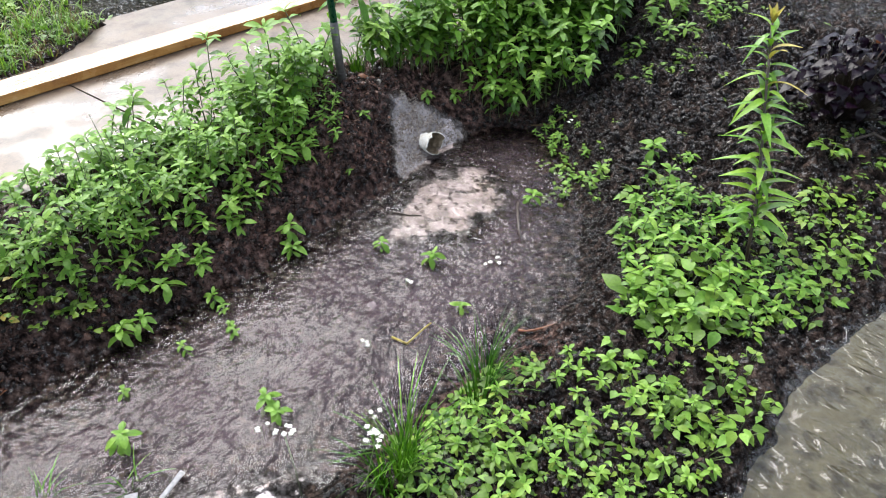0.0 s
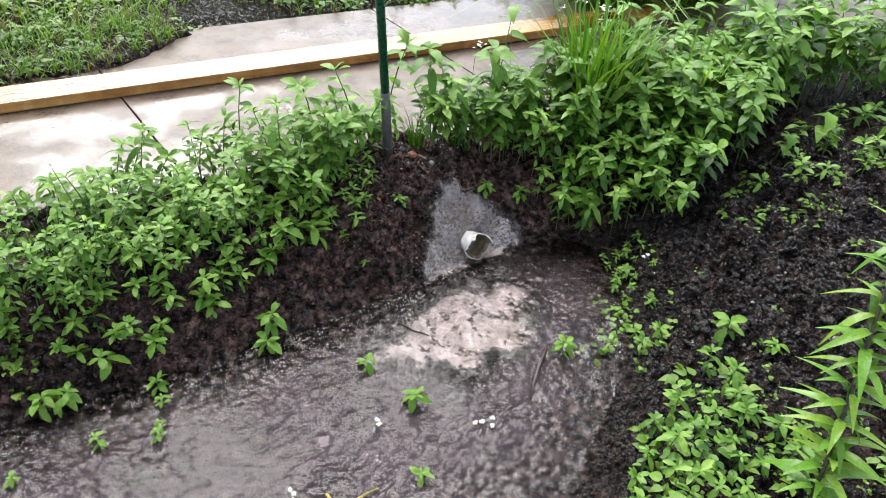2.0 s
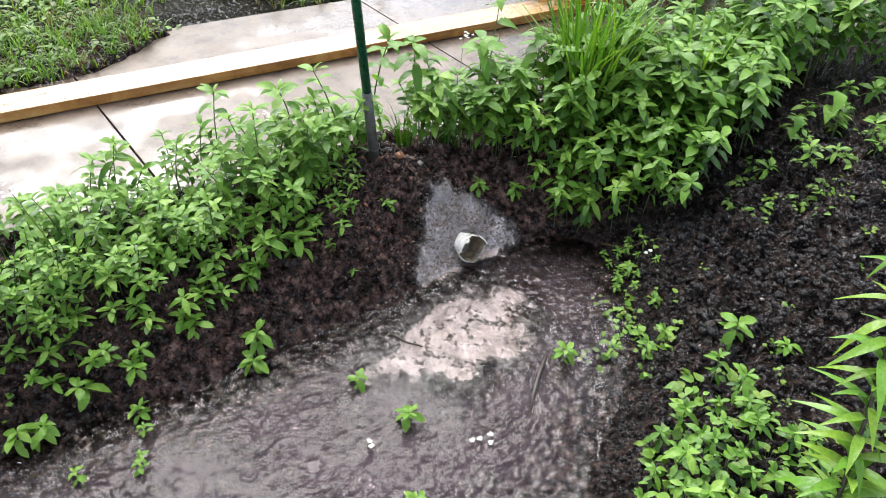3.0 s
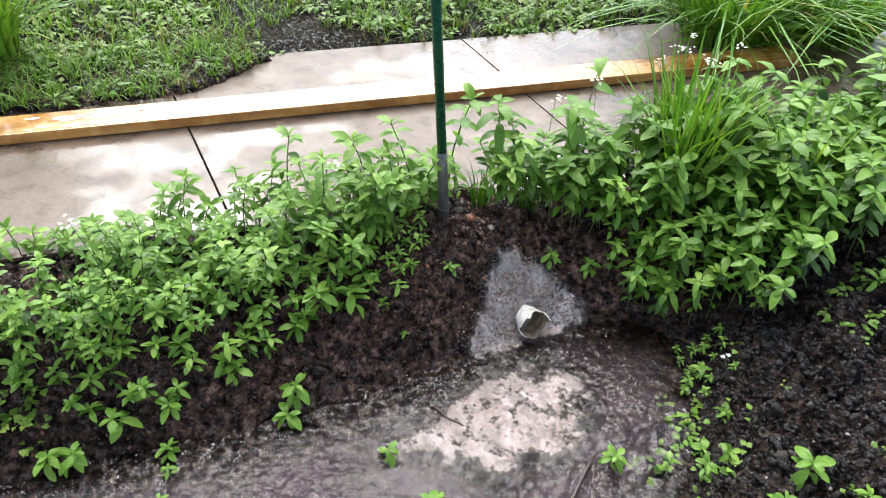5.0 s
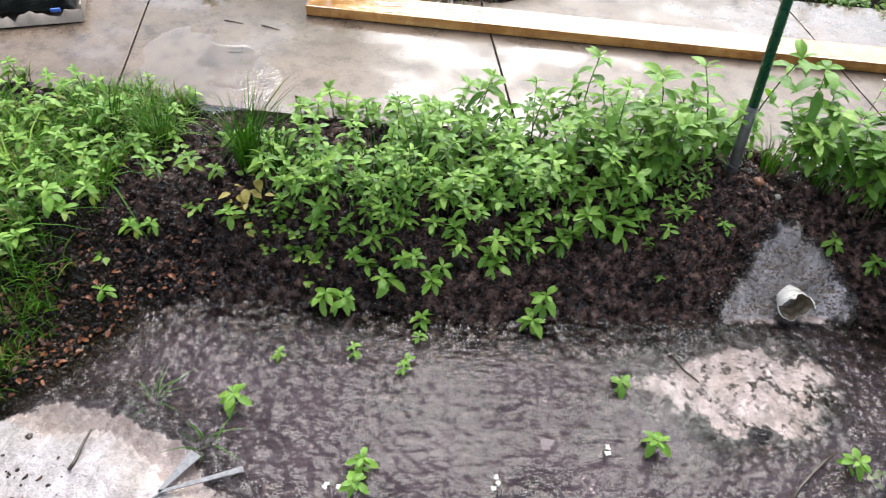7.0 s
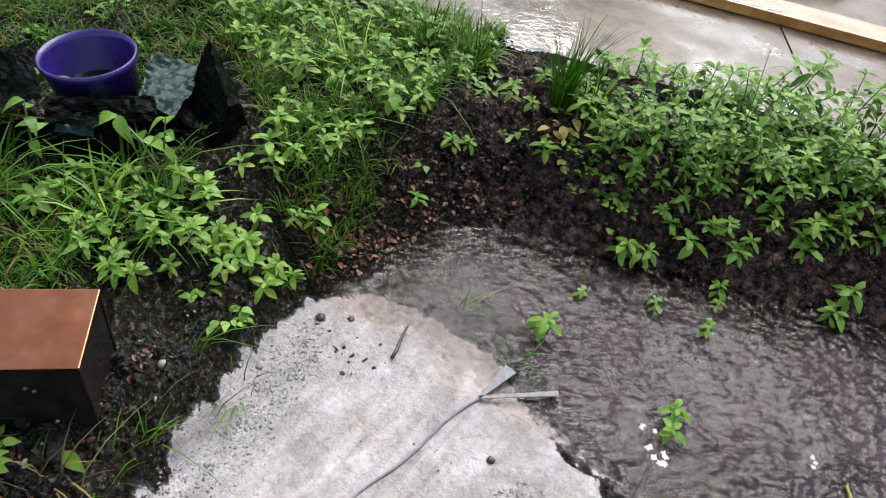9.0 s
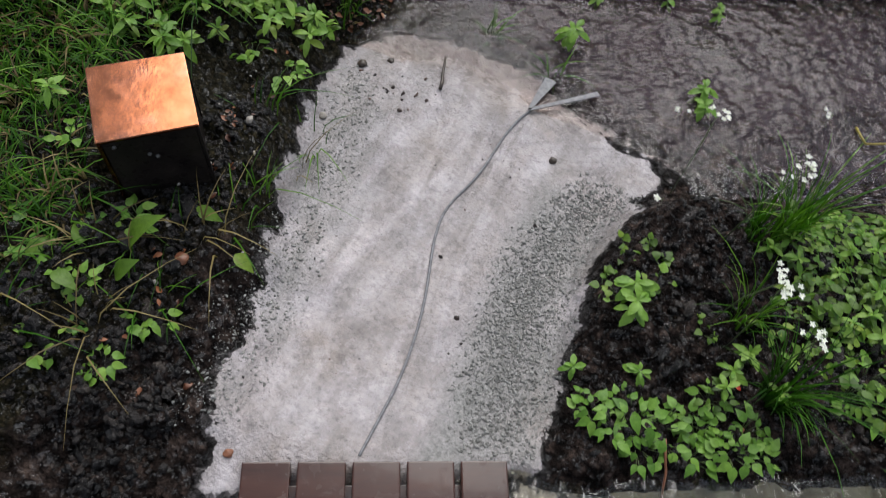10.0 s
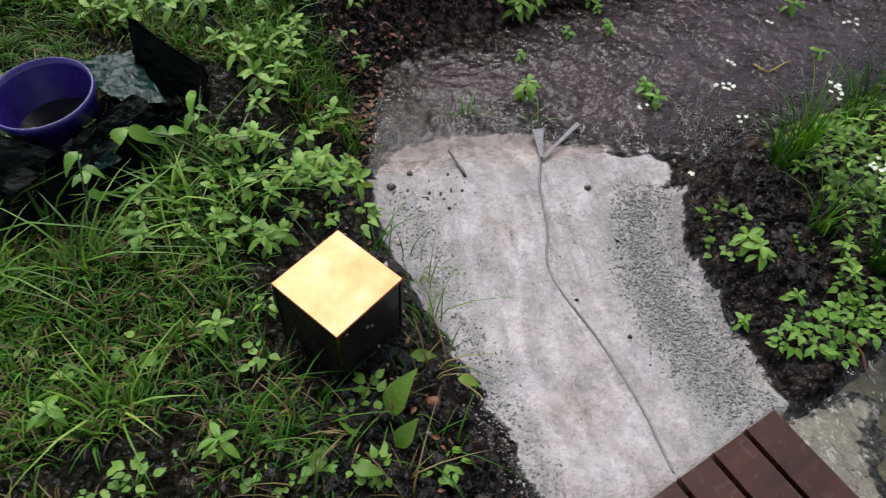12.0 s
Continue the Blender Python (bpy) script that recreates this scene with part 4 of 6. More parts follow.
def low_clump(seed, radius, count, length, lift=(0.1, 0.8), half=0.42, stalk=0.5):
    """A rosette of broad leaves on short stalks, as one Plant."""
    rng = random.Random(seed)
    p = Plant(seed, 0.1, 1, 0.01, stems=0)
    for k in range(count):
        az = rng.uniform(0, 6.28)
        r = radius * math.sqrt(rng.random())
        h = length * stalk * rng.uniform(0.5, 1.8)
        foot = np.array((r * math.cos(az), r * math.sin(az), h))
        tube(p.stem, [(foot[0] * 0.3, foot[1] * 0.3, -0.01), (foot[0] * 0.8, foot[1] * 0.8, h * 0.6), foot], 0.0013, 0.001, 4)
        v, f = leaf_at(foot, az + rng.gauss(0, 0.7), rng.uniform(*lift) - 0.25, length * rng.uniform(0.6, 1.2), half, 0.3, rng, 0.15, 5, 0.62, 0.35)
        (p.tips if rng.random() < 0.3 else p.leaves).put(v, f)
    return p


def as_thing(name, plant, mats, label, category, group):
    e = base_of(name, Matrix(), label, category, group)
    for nm, acc, m in (("stem", plant.stem, mats[0]), ("leaves", plant.leaves, mats[1]), ("tip_leaves", plant.tips, mats[2])):
        if acc.n:
            acc.ob(nm, m, e)
    return e


def scatter(poly, count, gap, seed, keep=None):
    rng = random.Random(seed)
    x0, x1 = min(p[0] for p in poly), max(p[0] for p in poly)
    y0, y1 = min(p[1] for p in poly), max(p[1] for p in poly)
    cand = np.array([(rng.uniform(x0, x1), rng.uniform(y0, y1)) for _ in range(count * 40)])
    cand = cand[side(poly, cand[:, 0], cand[:, 1]) < 0]
    got = np.zeros((0, 2))
    for c in cand:
        if len(got) >= count:
            break
        if len(got) and np.min(np.hypot(*(got - c).T)) < gap:
            continue
        if keep is not None and not keep(c[0], c[1]):
            continue
        got = np.vstack([got, c])
    return got


def joined(a, acc, m3, off):
    if acc.n:
        v = np.concatenate(acc.v) @ m3.T + off
        a.put(v, acc.f)


def plant_bed(name, poly, count, gap, seed, plants, mats, label, category, group, things=40, size=lambda x, y: 1.0, near=(0.3, 1.2), keep=None):
    """A bed of alike plants: the nearest are things, the rest grow together."""
    rng = random.Random(seed)
    spots = scatter(poly, count, gap, seed, keep)
    z = ground_z(spots[:, 0], spots[:, 1])
    order = np.argsort(np.hypot(spots[:, 0] - near[0], spots[:, 1] - near[1]))
    masters, rest = {}, [Acc(), Acc(), Acc()]
    for n, i in enumerate(order):
        k = rng.randrange(len(plants))
        s = size(spots[i, 0], spots[i, 1]) * rng.uniform(0.8, 1.2)
        rz, tx, ty = rng.uniform(0, 360), rng.gauss(0, 6), rng.gauss(0, 6)
        at = (spots[i, 0], spots[i, 1], z[i] - 0.004)
        if n < things:
            m = pose(*at, tx, ty, rz)
            if k not in masters:
                e = as_thing(name, plants[k], mats, label, category, group)
                masters[k] = e
                e.matrix_world = m
                e.scale = (s, s, s)
            else:
                e = copy_thing(masters[k], m)
                e.scale = (s, s, s)
        else:
            m3 = np.array(Euler((radians(tx), radians(ty), radians(rz))).to_matrix()) * s
            for a, acc in zip(rest, (plants[k].stem, plants[k].leaves, plants[k].tips)):
                joined(a, acc, m3, np.array(at))
    if rest[1].n:
        e = base_of(name + "_bed", Matrix(), "dense bed of " + label, category, "", "stuff")
        for nm, a, m in zip(("stems", "leaves", "tip_leaves"), rest, mats):
            if a.n:
                tagged(a.ob(nm, m, e), kind="stuff")


MINT_MATS = (STEM, MINT, MINT_YOUNG)
ROUND_MATS = (STEM, ROUND, MINT_YOUNG)
tall_mint = [Plant(100 + k, 0.15 + 0.02 * (k % 4), 6 + k % 2, 0.042, 0.205) for k in range(8)]
short_mint = [Plant(200 + k, 0.075 + 0.015 * (k % 3), 4 + k % 2, 0.043, 0.205) for k in range(8)]
big_mint = [Plant(300 + k, 0.235 + 0.024 * (k % 4), 7 + k % 2, 0.060, 0.235, 0.5) for k in range(8)]
clumps = [low_clump(400 + k, 0.05, 10 + 2 * k, 0.034, (0.0, 0.7), 0.32) for k in range(6)]
small_clumps = [low_clump(450 + k, 0.035, 8 + k, 0.020, (0.2, 0.8), 0.5) for k in range(4)]

BED_A = [(-1.12, 1.72), (-0.98, 1.80), (-0.82, 1.97), (-0.74, 2.20), (-0.54, 2.38), (-0.44, 2.53), (-0.41, 2.80), (-0.40, 2.98), (-0.62, 2.82), (-1.00, 2.44), (-1.22, 2.22), (-1.05, 2.03), (-1.24, 1.86)]
BED_B = [(-0.27, 2.98), (-0.05, 3.12), (0.24, 3.02), (0.46, 3.02), (0.64, 3.08), (0.74, 3.28), (0.90, 3.50), (0.90, 3.90), (1.12, 4.42), (0.90, 4.26), (0.40, 3.78), (0.00, 3.40), (-0.26, 3.12)]
BED_C = [(0.70, 2.28), (0.66, 1.85), (0.60, 1.68), (0.78, 1.60), (1.00, 1.62), (1.22, 1.82), (1.18, 2.05), (0.98, 2.30), (0.82, 2.42)]
BED_D = [(0.02, 1.16), (0.16, 1.38), (0.36, 1.55), (0.60, 1.52), (0.80, 1.26), (0.72, 1.14), (0.48, 0.98), (0.32, 0.78), (0.14, 0.72), (0.04, 0.86), (-0.04, 1.02)]
BED_L = [(-2.06, 1.50), (-1.68, 1.50), (-1.44, 1.28), (-1.34, 0.95), (-1.05, 0.78), (-1.03, 0.62), (-1.30, 0.56), (-1.38, 0.80), (-1.60, 0.95), (-1.90, 0.86), (-2.30, 0.90)]
def patchy(seed, bare):
    """Lets plants stand in uneven drifts with soil between them."""
    return lambda x, y: float(vnoise(x, y, 6.0, seed) + 0.6 * vnoise(x, y, 14.0, seed + 1)) > bare


BED_FAR = [(1.20, 4.40), (1.60, 4.30), (2.90, 4.9), (2.8, 5.6), (1.7, 5.4)]

plant_bed("mint_plant", BED_A, 290, 0.036, 11, tall_mint + short_mint, MINT_MATS, "leafy green mint plant with wet leaves", "plant", "mint along the sidewalk", 50,
          lambda x, y: 0.66 + 0.36 * float(np.clip((-0.694 * x + 0.72 * y - 1.75) / 0.6, 0, 1)) + 0.38 * float(np.clip((x + 0.85) / 0.25, 0, 1) * np.clip((-0.694 * x + 0.72 * y - 2.05) / 0.25, 0, 1)))
plant_bed("mint_plant", BED_B, 240, 0.045, 12, big_mint, MINT_MATS, "tall leafy green mint plant with broad wet leaves", "plant", "tall plants behind the pipe", 35,
          lambda x, y: 0.75 + 0.3 * float(np.clip((y - 3.05) / 0.35, 0, 1)))
plant_bed("mint_plant", BED_C, 75, 0.05, 13, short_mint + clumps[:3], MINT_MATS, "low green leafy plant on wet black soil", "plant", "low plants by the flooded path", 45, lambda x, y: 0.82, keep=patchy(65, -0.16))
plant_bed("groundcover_plant", BED_C, 36, 0.06, 14, clumps + small_clumps, ROUND_MATS, "low round-leaved green weed on wet soil", "plant", "low plants by the flooded path", 45, lambda x, y: 0.95)
plant_bed("groundcover_plant", BED_D, 66, 0.046, 15, clumps + small_clumps, ROUND_MATS, "low round-leaved green weed on wet soil", "plant", "weeds beside the chute", 80, lambda x, y: 0.75, keep=patchy(61, 0.10))
plant_bed("mint_plant", BED_D, 70, 0.042, 16, short_mint, (STEM, ROUND, MINT_YOUNG), "short light green leafy plant on wet soil", "plant", "weeds beside the chute", 34, lambda x, y: 0.60, keep=patchy(63, 0.08))
plant_bed("mint_plant", BED_L, 75, 0.06, 17, short_mint, (STEM, ROUND, MINT_YOUNG), "light green leafy weed among grass", "plant", "weeds by the grass", 15, lambda x, y: 0.9, (-1.0, 0.6))
plant_bed("mint_plant", BED_FAR, 70, 0.07, 18, big_mint, MINT_MATS, "tall leafy green plants behind the bare mud", "plant", "", 0)

plant_bed("mint_plant", [(-1.20, 2.22), (-1.48, 1.96), (-1.52, 2.02), (-1.26, 2.28)], 16, 0.05, 19, short_mint, MINT_MATS, "small green mint plant at the sidewalk edge", "plant", "mint along the sidewalk", 16)
plant_bed("mint_plant", [(-1.10, 1.68), (-1.22, 1.66), (-1.36, 1.80), (-1.26, 1.90), (-1.06, 1.84)], 16, 0.055, 20, short_mint, MINT_MATS, "leafy green mint plant with wet leaves", "plant", "mint along the sidewalk", 14)

plant_bed("mint_plant", [(0.50, 2.46), (0.58, 2.72), (0.52, 2.92), (0.62, 2.98), (0.72, 2.86), (0.70, 2.46)], 6, 0.06, 21, short_mint, (STEM, MINT_YOUNG, MINT_YOUNG), "pale green weed trailing at the water's edge", "plant", "weeds at the water", 16, lambda x, y: 0.62)
plant_bed("mint_plant", [(0.44, 2.97), (0.49, 3.06), (0.56, 3.03), (0.63, 2.90), (0.60, 2.78), (0.52, 2.70), (0.50, 2.82)], 15, 0.03, 53, short_mint, (STEM, MINT_YOUNG, MINT_YOUNG), "pale green weed trailing at the water's edge", "plant", "weeds at the water", 26, lambda x, y: 0.42)
plant_bed("groundcover_plant", [(0.47, 2.74), (0.56, 2.78), (0.66, 2.56), (0.74, 2.48), (0.62, 2.46), (0.52, 2.58)], 8, 0.04, 54, small_clumps, (STEM, MINT_YOUNG, MINT_YOUNG), "pale small-leaved weed half under shallow water", "plant", "weeds at the water", 16, lambda x, y: 0.9)
plant_bed("groundcover_plant", [(0.44, 2.40), (0.56, 2.72), (0.50, 2.95), (0.66, 2.98), (0.74, 2.80), (0.72, 2.40)], 14, 0.05, 22, small_clumps, ROUND_MATS, "small-leaved weed at the water's edge", "plant", "weeds at the water", 26)
plant_bed("groundcover_plant", [(-1.14, 1.60), (-0.92, 1.70), (-0.96, 1.80), (-1.18, 1.72)], 34, 0.03, 23, small_clumps, ROUND_MATS, "small round-leaved weed on dark mulch", "plant", "round-leaved weeds", 34)

plant_bed("groundcover_plant", [(1.02, 1.58), (1.25, 1.78), (1.55, 2.05), (1.45, 2.32), (1.22, 2.18), (1.15, 1.90)], 26, 0.06, 24, clumps + small_clumps, ROUND_MATS, "low round-leaved green weed on wet black soil", "plant", "weeds by the flooded path", 26)
plant_bed("groundcover_plant", [(0.60, 1.60), (0.95, 1.52), (0.92, 1.34), (0.76, 1.18), (0.55, 1.40)], 22, 0.06, 25, clumps + small_clumps, ROUND_MATS, "low round-leaved green weed on wet black soil", "plant", "weeds by the flooded path", 22)
plant_bed("groundcover_plant", [(1.30, 2.15), (1.60, 2.15), (2.0, 2.45), (1.75, 2.62), (1.40, 2.45)], 22, 0.08, 26, clumps + small_clumps, ROUND_MATS, "low green weed on shiny wet mud", "plant", "weeds on the mud", 22)
plant_bed("groundcover_plant", [(0.00, 0.50), (0.14, 0.54), (0.30, 0.72), (0.22, 0.74), (0.10, 0.62), (0.02, 0.58)], 14, 0.036, 27, clumps, (STEM, MINT_YOUNG, MINT_YOUNG), "low round-leaved weed at the edge of the flooded path", "plant", "weeds beside the chute", 12, lambda x, y: 0.75)
plant_bed("groundcover_plant", [(-0.17, 0.90), (-0.06, 0.92), (-0.04, 0.74), (-0.12, 0.72)], 7, 0.04, 28, small_clumps, ROUND_MATS, "small dark green weed on wet soil", "plant", "weeds beside the chute", 7, lambda x, y: 0.9)

plant_bed("mint_plant", [(-.99, 1.72), (-.80, 1.86), (-.64, 2.03), (-.54, 2.20), (-.50, 2.34), (-.62, 2.32), (-.78, 2.20), (-.84, 1.98), (-1.0, 1.82)], 34, 0.045, 29, short_mint, MINT_MATS, "short leafy green mint plant on the bank", "plant", "mint along the sidewalk", 25, lambda x, y: 0.85)
plant_bed("groundcover_plant", [(-1.02, -.02), (-.72, .06), (-.64, -.10), (-.86, -.28), (-1.05, -.2)], 8, 0.07, 47, small_clumps + clumps[:2], (STEM, MINT, MINT), "broad-leaved green weed beside the black box", "plant", "weeds beside the box", 12, lambda x, y: 0.8)
plant_bed("mint_plant", [(-1.42, .95), (-1.30, 1.02), (-1.29, 1.40), (-1.22, 1.62), (-1.34, 1.90), (-1.52, 1.60), (-1.52, 1.10)], 20, 0.065, 48, short_mint + clumps[:2], (STEM, ROUND, MINT_YOUNG), "light green leafy weed on the bank", "plant", "weeds by the grass", 10, lambda x, y: 0.85)
plant_bed("mint_plant", [(-1.16, .52), (-1.04, .58), (-1.06, .72), (-1.14, .70)], 8, 0.035, 49, short_mint, (STEM, ROUND, MINT_YOUNG), "light green leafy weed beside the sand", "plant", "weeds by the grass", 8, lambda x, y: 0.8)
plant_bed("mint_plant", [(-.36, 2.98), (-.28, 3.0), (-.05, 3.12), (.12, 3.2), (.05, 3.40), (-.30, 3.08)], 40, 0.036, 50, tall_mint + big_mint[:3], MINT_MATS, "tall leafy green mint plant beside the pole", "plant", "tall plants behind the pipe", 10, lambda x, y: 1.05)
plant_bed("mint_plant", [(-0.58, 2.73), (-0.42, 2.87), (-0.37, 2.80), (-0.31, 2.66), (-0.33, 2.50), (-0.40, 2.40), (-0.50, 2.34)], 38, 0.034, 57, short_mint, MINT_MATS, "small-leaved light green mint plant at the foot of the pole", "plant", "mint along the sidewalk", 26, lambda x, y: 0.62)
plant_bed("groundcover_plant", [(-0.18, 1.07), (0.27, 1.56), (0.52, 1.01), (0.41, 0.94), (0.33, 0.95), (0.24, 0.8), (0.15, 0.72), (0.05, 0.74), (0.02, 0.93)], 70, 0.034, 51, clumps + small_clumps, (STEM, ROUND, MINT), "low round-leaved green weed round a grass tuft", "plant", "weeds beside the chute", 40, lambda x, y: 0.72, keep=patchy(67, 0.04))
plant_bed("mint_plant", [(-1.45, .30), (-1.20, .30), (-1.05, .48), (-1.15, .62), (-1.36, .60)], 26, 0.05, 52, short_mint, (STEM, ROUND, MINT_YOUNG), "light green leafy weed in wet grass", "plant", "weeds by the grass", 12, lambda x, y: 0.8)
plant_bed("violet_plant", [(0.62, 1.66), (0.86, 1.62), (0.92, 1.80), (0.70, 1.86)], 9, 0.06, 30, clumps, ROUND_MATS, "broad heart-leaved green weed on wet soil", "plant", "broad-leaved weeds", 9, lambda x, y: 1.55)

plant_bed("mint_plant", [(0.75, 3.72), (1.00, 3.92), (1.50, 4.32), (2.20, 4.90), (2.05, 5.20), (1.20, 4.46), (0.75, 4.05)], 120, 0.06, 38, big_mint, MINT_MATS, "tall leafy green plants along the sidewalk", "plant", "", 0, lambda x, y: 1.2)
plant_bed("mint_plant", [(0.85, 3.30), (1.25, 3.40), (1.60, 3.90), (1.70, 4.30), (1.20, 3.90)], 22, 0.10, 39, short_mint, MINT_MATS, "small green leafy plant on bare black mud", "plant", "plants on the mud", 12, lambda x, y: 1.1)
plant_bed("groundcover_plant", [(0.75, 3.10), (1.00, 3.05), (1.35, 3.40), (1.50, 3.80), (1.00, 3.60)], 20, 0.07, 40, clumps + small_clumps, ROUND_MATS, "small green weed on bare black mud", "plant", "plants on the mud", 20, lambda x, y: 0.9)


def build_sprig(x, y, height, nodes, length, seed, mats=(STEM, MINT_YOUNG), label="young light green seedling on wet black soil", group="seedlings on the bank"):
    """A lone seedling with each leaf its own piece."""
    rng = random.Random(seed)
    z = max(gz1(x, y), -0.02)
    e = base_of("seedling", pose(x, y, z - 0.003, 0, 0, 0), label, "plant", group)
    pts, leaves = upright_leaves(rng, height * 0.68, nodes + 1, length * 0.98, lean=0.2)
    a = Acc()
    tube(a, [np.array(p) - np.array((0, 0, 0.03 * (i == 0))) for i, p in enumerate(pts)], 0.0024, 0.0013, 5)
    a.ob("stem", mats[0], e)
    for foot, az, lift, ln, young in leaves:
        ob = new("leaf", LEAVES[rng.randrange(len(LEAVES))])
        if mats[1] is not MINT_YOUNG:
            ob.data = LEAVES_PALE[rng.randrange(len(LEAVES_PALE))]
        ob.parent = e
        ob.matrix_basis = Matrix.Translation(foot) @ Euler((rng.gauss(0, 0.2), -lift, az)).to_matrix().to_4x4() @ Matrix.Diagonal((ln, ln, ln, 1))
    return e


def leaf_set(material):
    out = []
    for k in range(5):
        v, f = leaf_shape(1.0, 0.205 + 0.012 * k, 0.25 + 0.12 * k, 0.28, 9, 1.35, 0.03 * (k - 2), 0.0, 0.05, 0.72)
        a = Acc()
        a.put(v, f)
        out.append(a.mesh("leaf", material))
    return out


LEAVES = leaf_set(MINT_YOUNG)
LEAVES_PALE = leaf_set(YELLOW)
for n, (x, y, h, k, ln) in enumerate([
        (-.44, 2.11, .07, 3, .045), (-.455, 2.15, .13, 4, .050), (-.64, 1.86, .06, 2, .040), (-.87, 1.66, .11, 4, .048), (-.84, 1.70, .12, 4, .046), (-.60, 2.09, .09, 3, .045),
        (-.69, 1.94, .08, 3, .045), (-.77, 1.86, .10, 3, .055), (-.63, 2.23, .11, 4, .045), (-.49, 2.37, .12, 4, .055), (-.42, 2.43, .12, 4, .055), (-.23, 2.70, .05, 3, .035),
        (-.28, 2.49, .025, 2, .02), (-.01, 2.97, .05, 3, .04), (.11, 3.01, .08, 5, .038), (-1.19, 1.57, .07, 3, .045), (-1.31, 1.38, .05, 3, .035), (-1.23, 1.19, .06, 3, .035),
        (-1.38, .95, .08, 3, .045), (-1.42, 1.17, .12, 4, .055), (-.05, .58, .035, 2, .026), (-.08, .76, .06, 3, .045), (-.05, .72, .05, 3, .045), (.04, .65, .04, 2, .03), (.85, 2.52, .12, 4, .055), (1.0, 2.56, .06, 3, .04)]):
    build_sprig(x, y, h, k, ln, 600 + n)
for n, (x, y, h, k, ln) in enumerate([
        (-.75, 1.305, .08, 4, .045), (.03, 2.085, .075, 4, .042), (-.13, 2.155, .05, 3, .036), (.40, 2.44, .085, 4, .042), (-.35, 1.43, .06, 3, .04), (-.54, 1.72, .045, 3, .025),
        (-.66, 1.64, .045, 3, .028), (-.80, 1.47, .035, 2, .025), (-.60, 1.82, .04, 2, .025), (-.38, 1.45, .05, 3, .04), (.16, 1.86, .03, 2, .035), (-.56, 1.75, .04, 2, .02)]):
    build_sprig(x, y, h + 0.03, k, ln, 660 + n, label="light green sprig standing in the brown water", group="sprigs in the pond")


# ---------------------------------------------------------------- grass
def blades(acc, x, y, z, rng, count, length, spread, width, lean, tip=0.9):
    """Thin arching blades from one foot."""
    for k in range(count):
        az, r = rng.uniform(0, 6.28), spread * math.sqrt(rng.random())
        l = length * rng.uniform(0.45, 1.15)
        b = lean * rng.uniform(0.25, 1.4)
        w = width * rng.uniform(0.7, 1.3)
        fx, fy = x + r * math.cos(az), y + r * math.sin(az)
        a2 = az + rng.gauss(0, 0.7)
        cx, cy = math.cos(a2), math.sin(a2)
        v = []
        for s in (0, 0.3, 0.6, 0.85, 1.0):
            out = l * (b * s * s)
            up = l * s * (1 - 0.45 * b * s * s)
            ww = w * (1 - s ** 2.2) + 0.0002
            px, py, pz = fx + cx * out, fy + cy * out, z + up
            v += [(px - cy * ww, py + cx * ww, pz), (px + cy * ww, py - cx * ww, pz)]
        acc.put(v, [(2 * i, 2 * i + 1, 2 * i + 3, 2 * i + 2) for i in range(4)])


def grass_tuft(x, y, count, length, seed, label="tuft of thin green grass blades", lean=0.55, width=0.0018, material=None, spread=0.03):
    rng = random.Random(seed)
    a = Acc()
    blades(a, 0, 0, -0.01, rng, count, length, spread, width, lean)
    ob = a.ob("grass_tuft", material or GRASS)
    ob.matrix_world = pose(x, y, gz1(x, y), 0, 0, 0)
    return tagged(ob, label, "grass", "grass tufts")


for n, (x, y, c, l) in enumerate([(.22, 1.47, 60, .24), (.03, 1.14, 75, .26), (.24, .84, 80, .24), (.20, 1.38, 40, .2), (-.01, 1.10, 50, .2), (-1.33, 1.72, 120, .32), (-1.26, 1.78, 60, .22),
                                  (-1.02, 1.98, 45, .22), (-.95, 2.05, 40, .22), (-1.58, 1.55, 35, .25), (-1.70, 1.45, 40, .24), (-.30, 3.02, 50, .16), (-.16, 3.10, 45, .2), (.10, .92, 40, .18)]):
    grass_tuft(x, y, c, l, 700 + n)
for n, (x, y, c, l) in enumerate([(-1.30, .32, 15, .18), (-1.45, .14, 15, .20), (-1.22, .50, 14, .17), (-1.62, .04, 15, .20), (-1.36, .50, 15, .20), (-1.20, -.10, 12, .14), (-1.45, 1.05, 14, .18), (-1.62, 1.15, 14, .18), (-1.50, 1.32, 14, .18)]):
    grass_tuft(x, y, c, l, 760 + n, "tuft of long arching light green grass", 1.2, 0.0024, FAR_GRASS if n % 2 else GRASS, 0.05)
for n, (x, y, c, l) in enumerate([(.25, 3.38, 110, .56), (.21, 3.47, 90, .54), (.34, 3.46, 70, .52), (.62, 3.56, 50, .46)]):
    grass_tuft(x, y, c, l, 731 + n, "tall clump of bright green grass", 0.36, 0.0075, LILY, 0.07)
for n, (x, y) in enumerate([(-.66, .16), (-.72, .30), (-.60, .02), (-.78, .42), (-.70, .10), (-.84, .52), (-.62, -.08), (-.88, .44), (-.67, .24), (-.74, .02), (-.86, .0), (-.92, -.10), (-.80, -.16), (-.98, .05), (-.72, -.2)]):
    grass_tuft(x, y, 12, .11, 780 + n, "few thin wet grass blades on dark soil", 1.3, 0.0015, STRAW if n % 3 == 0 else GRASS, 0.05)
for x, y, s in ((-.88, 1.14, 741), (-.68, 1.19, 742)):
    grass_tuft(x, y, 14, .09, s, "few green blades standing in shallow water", 0.9)

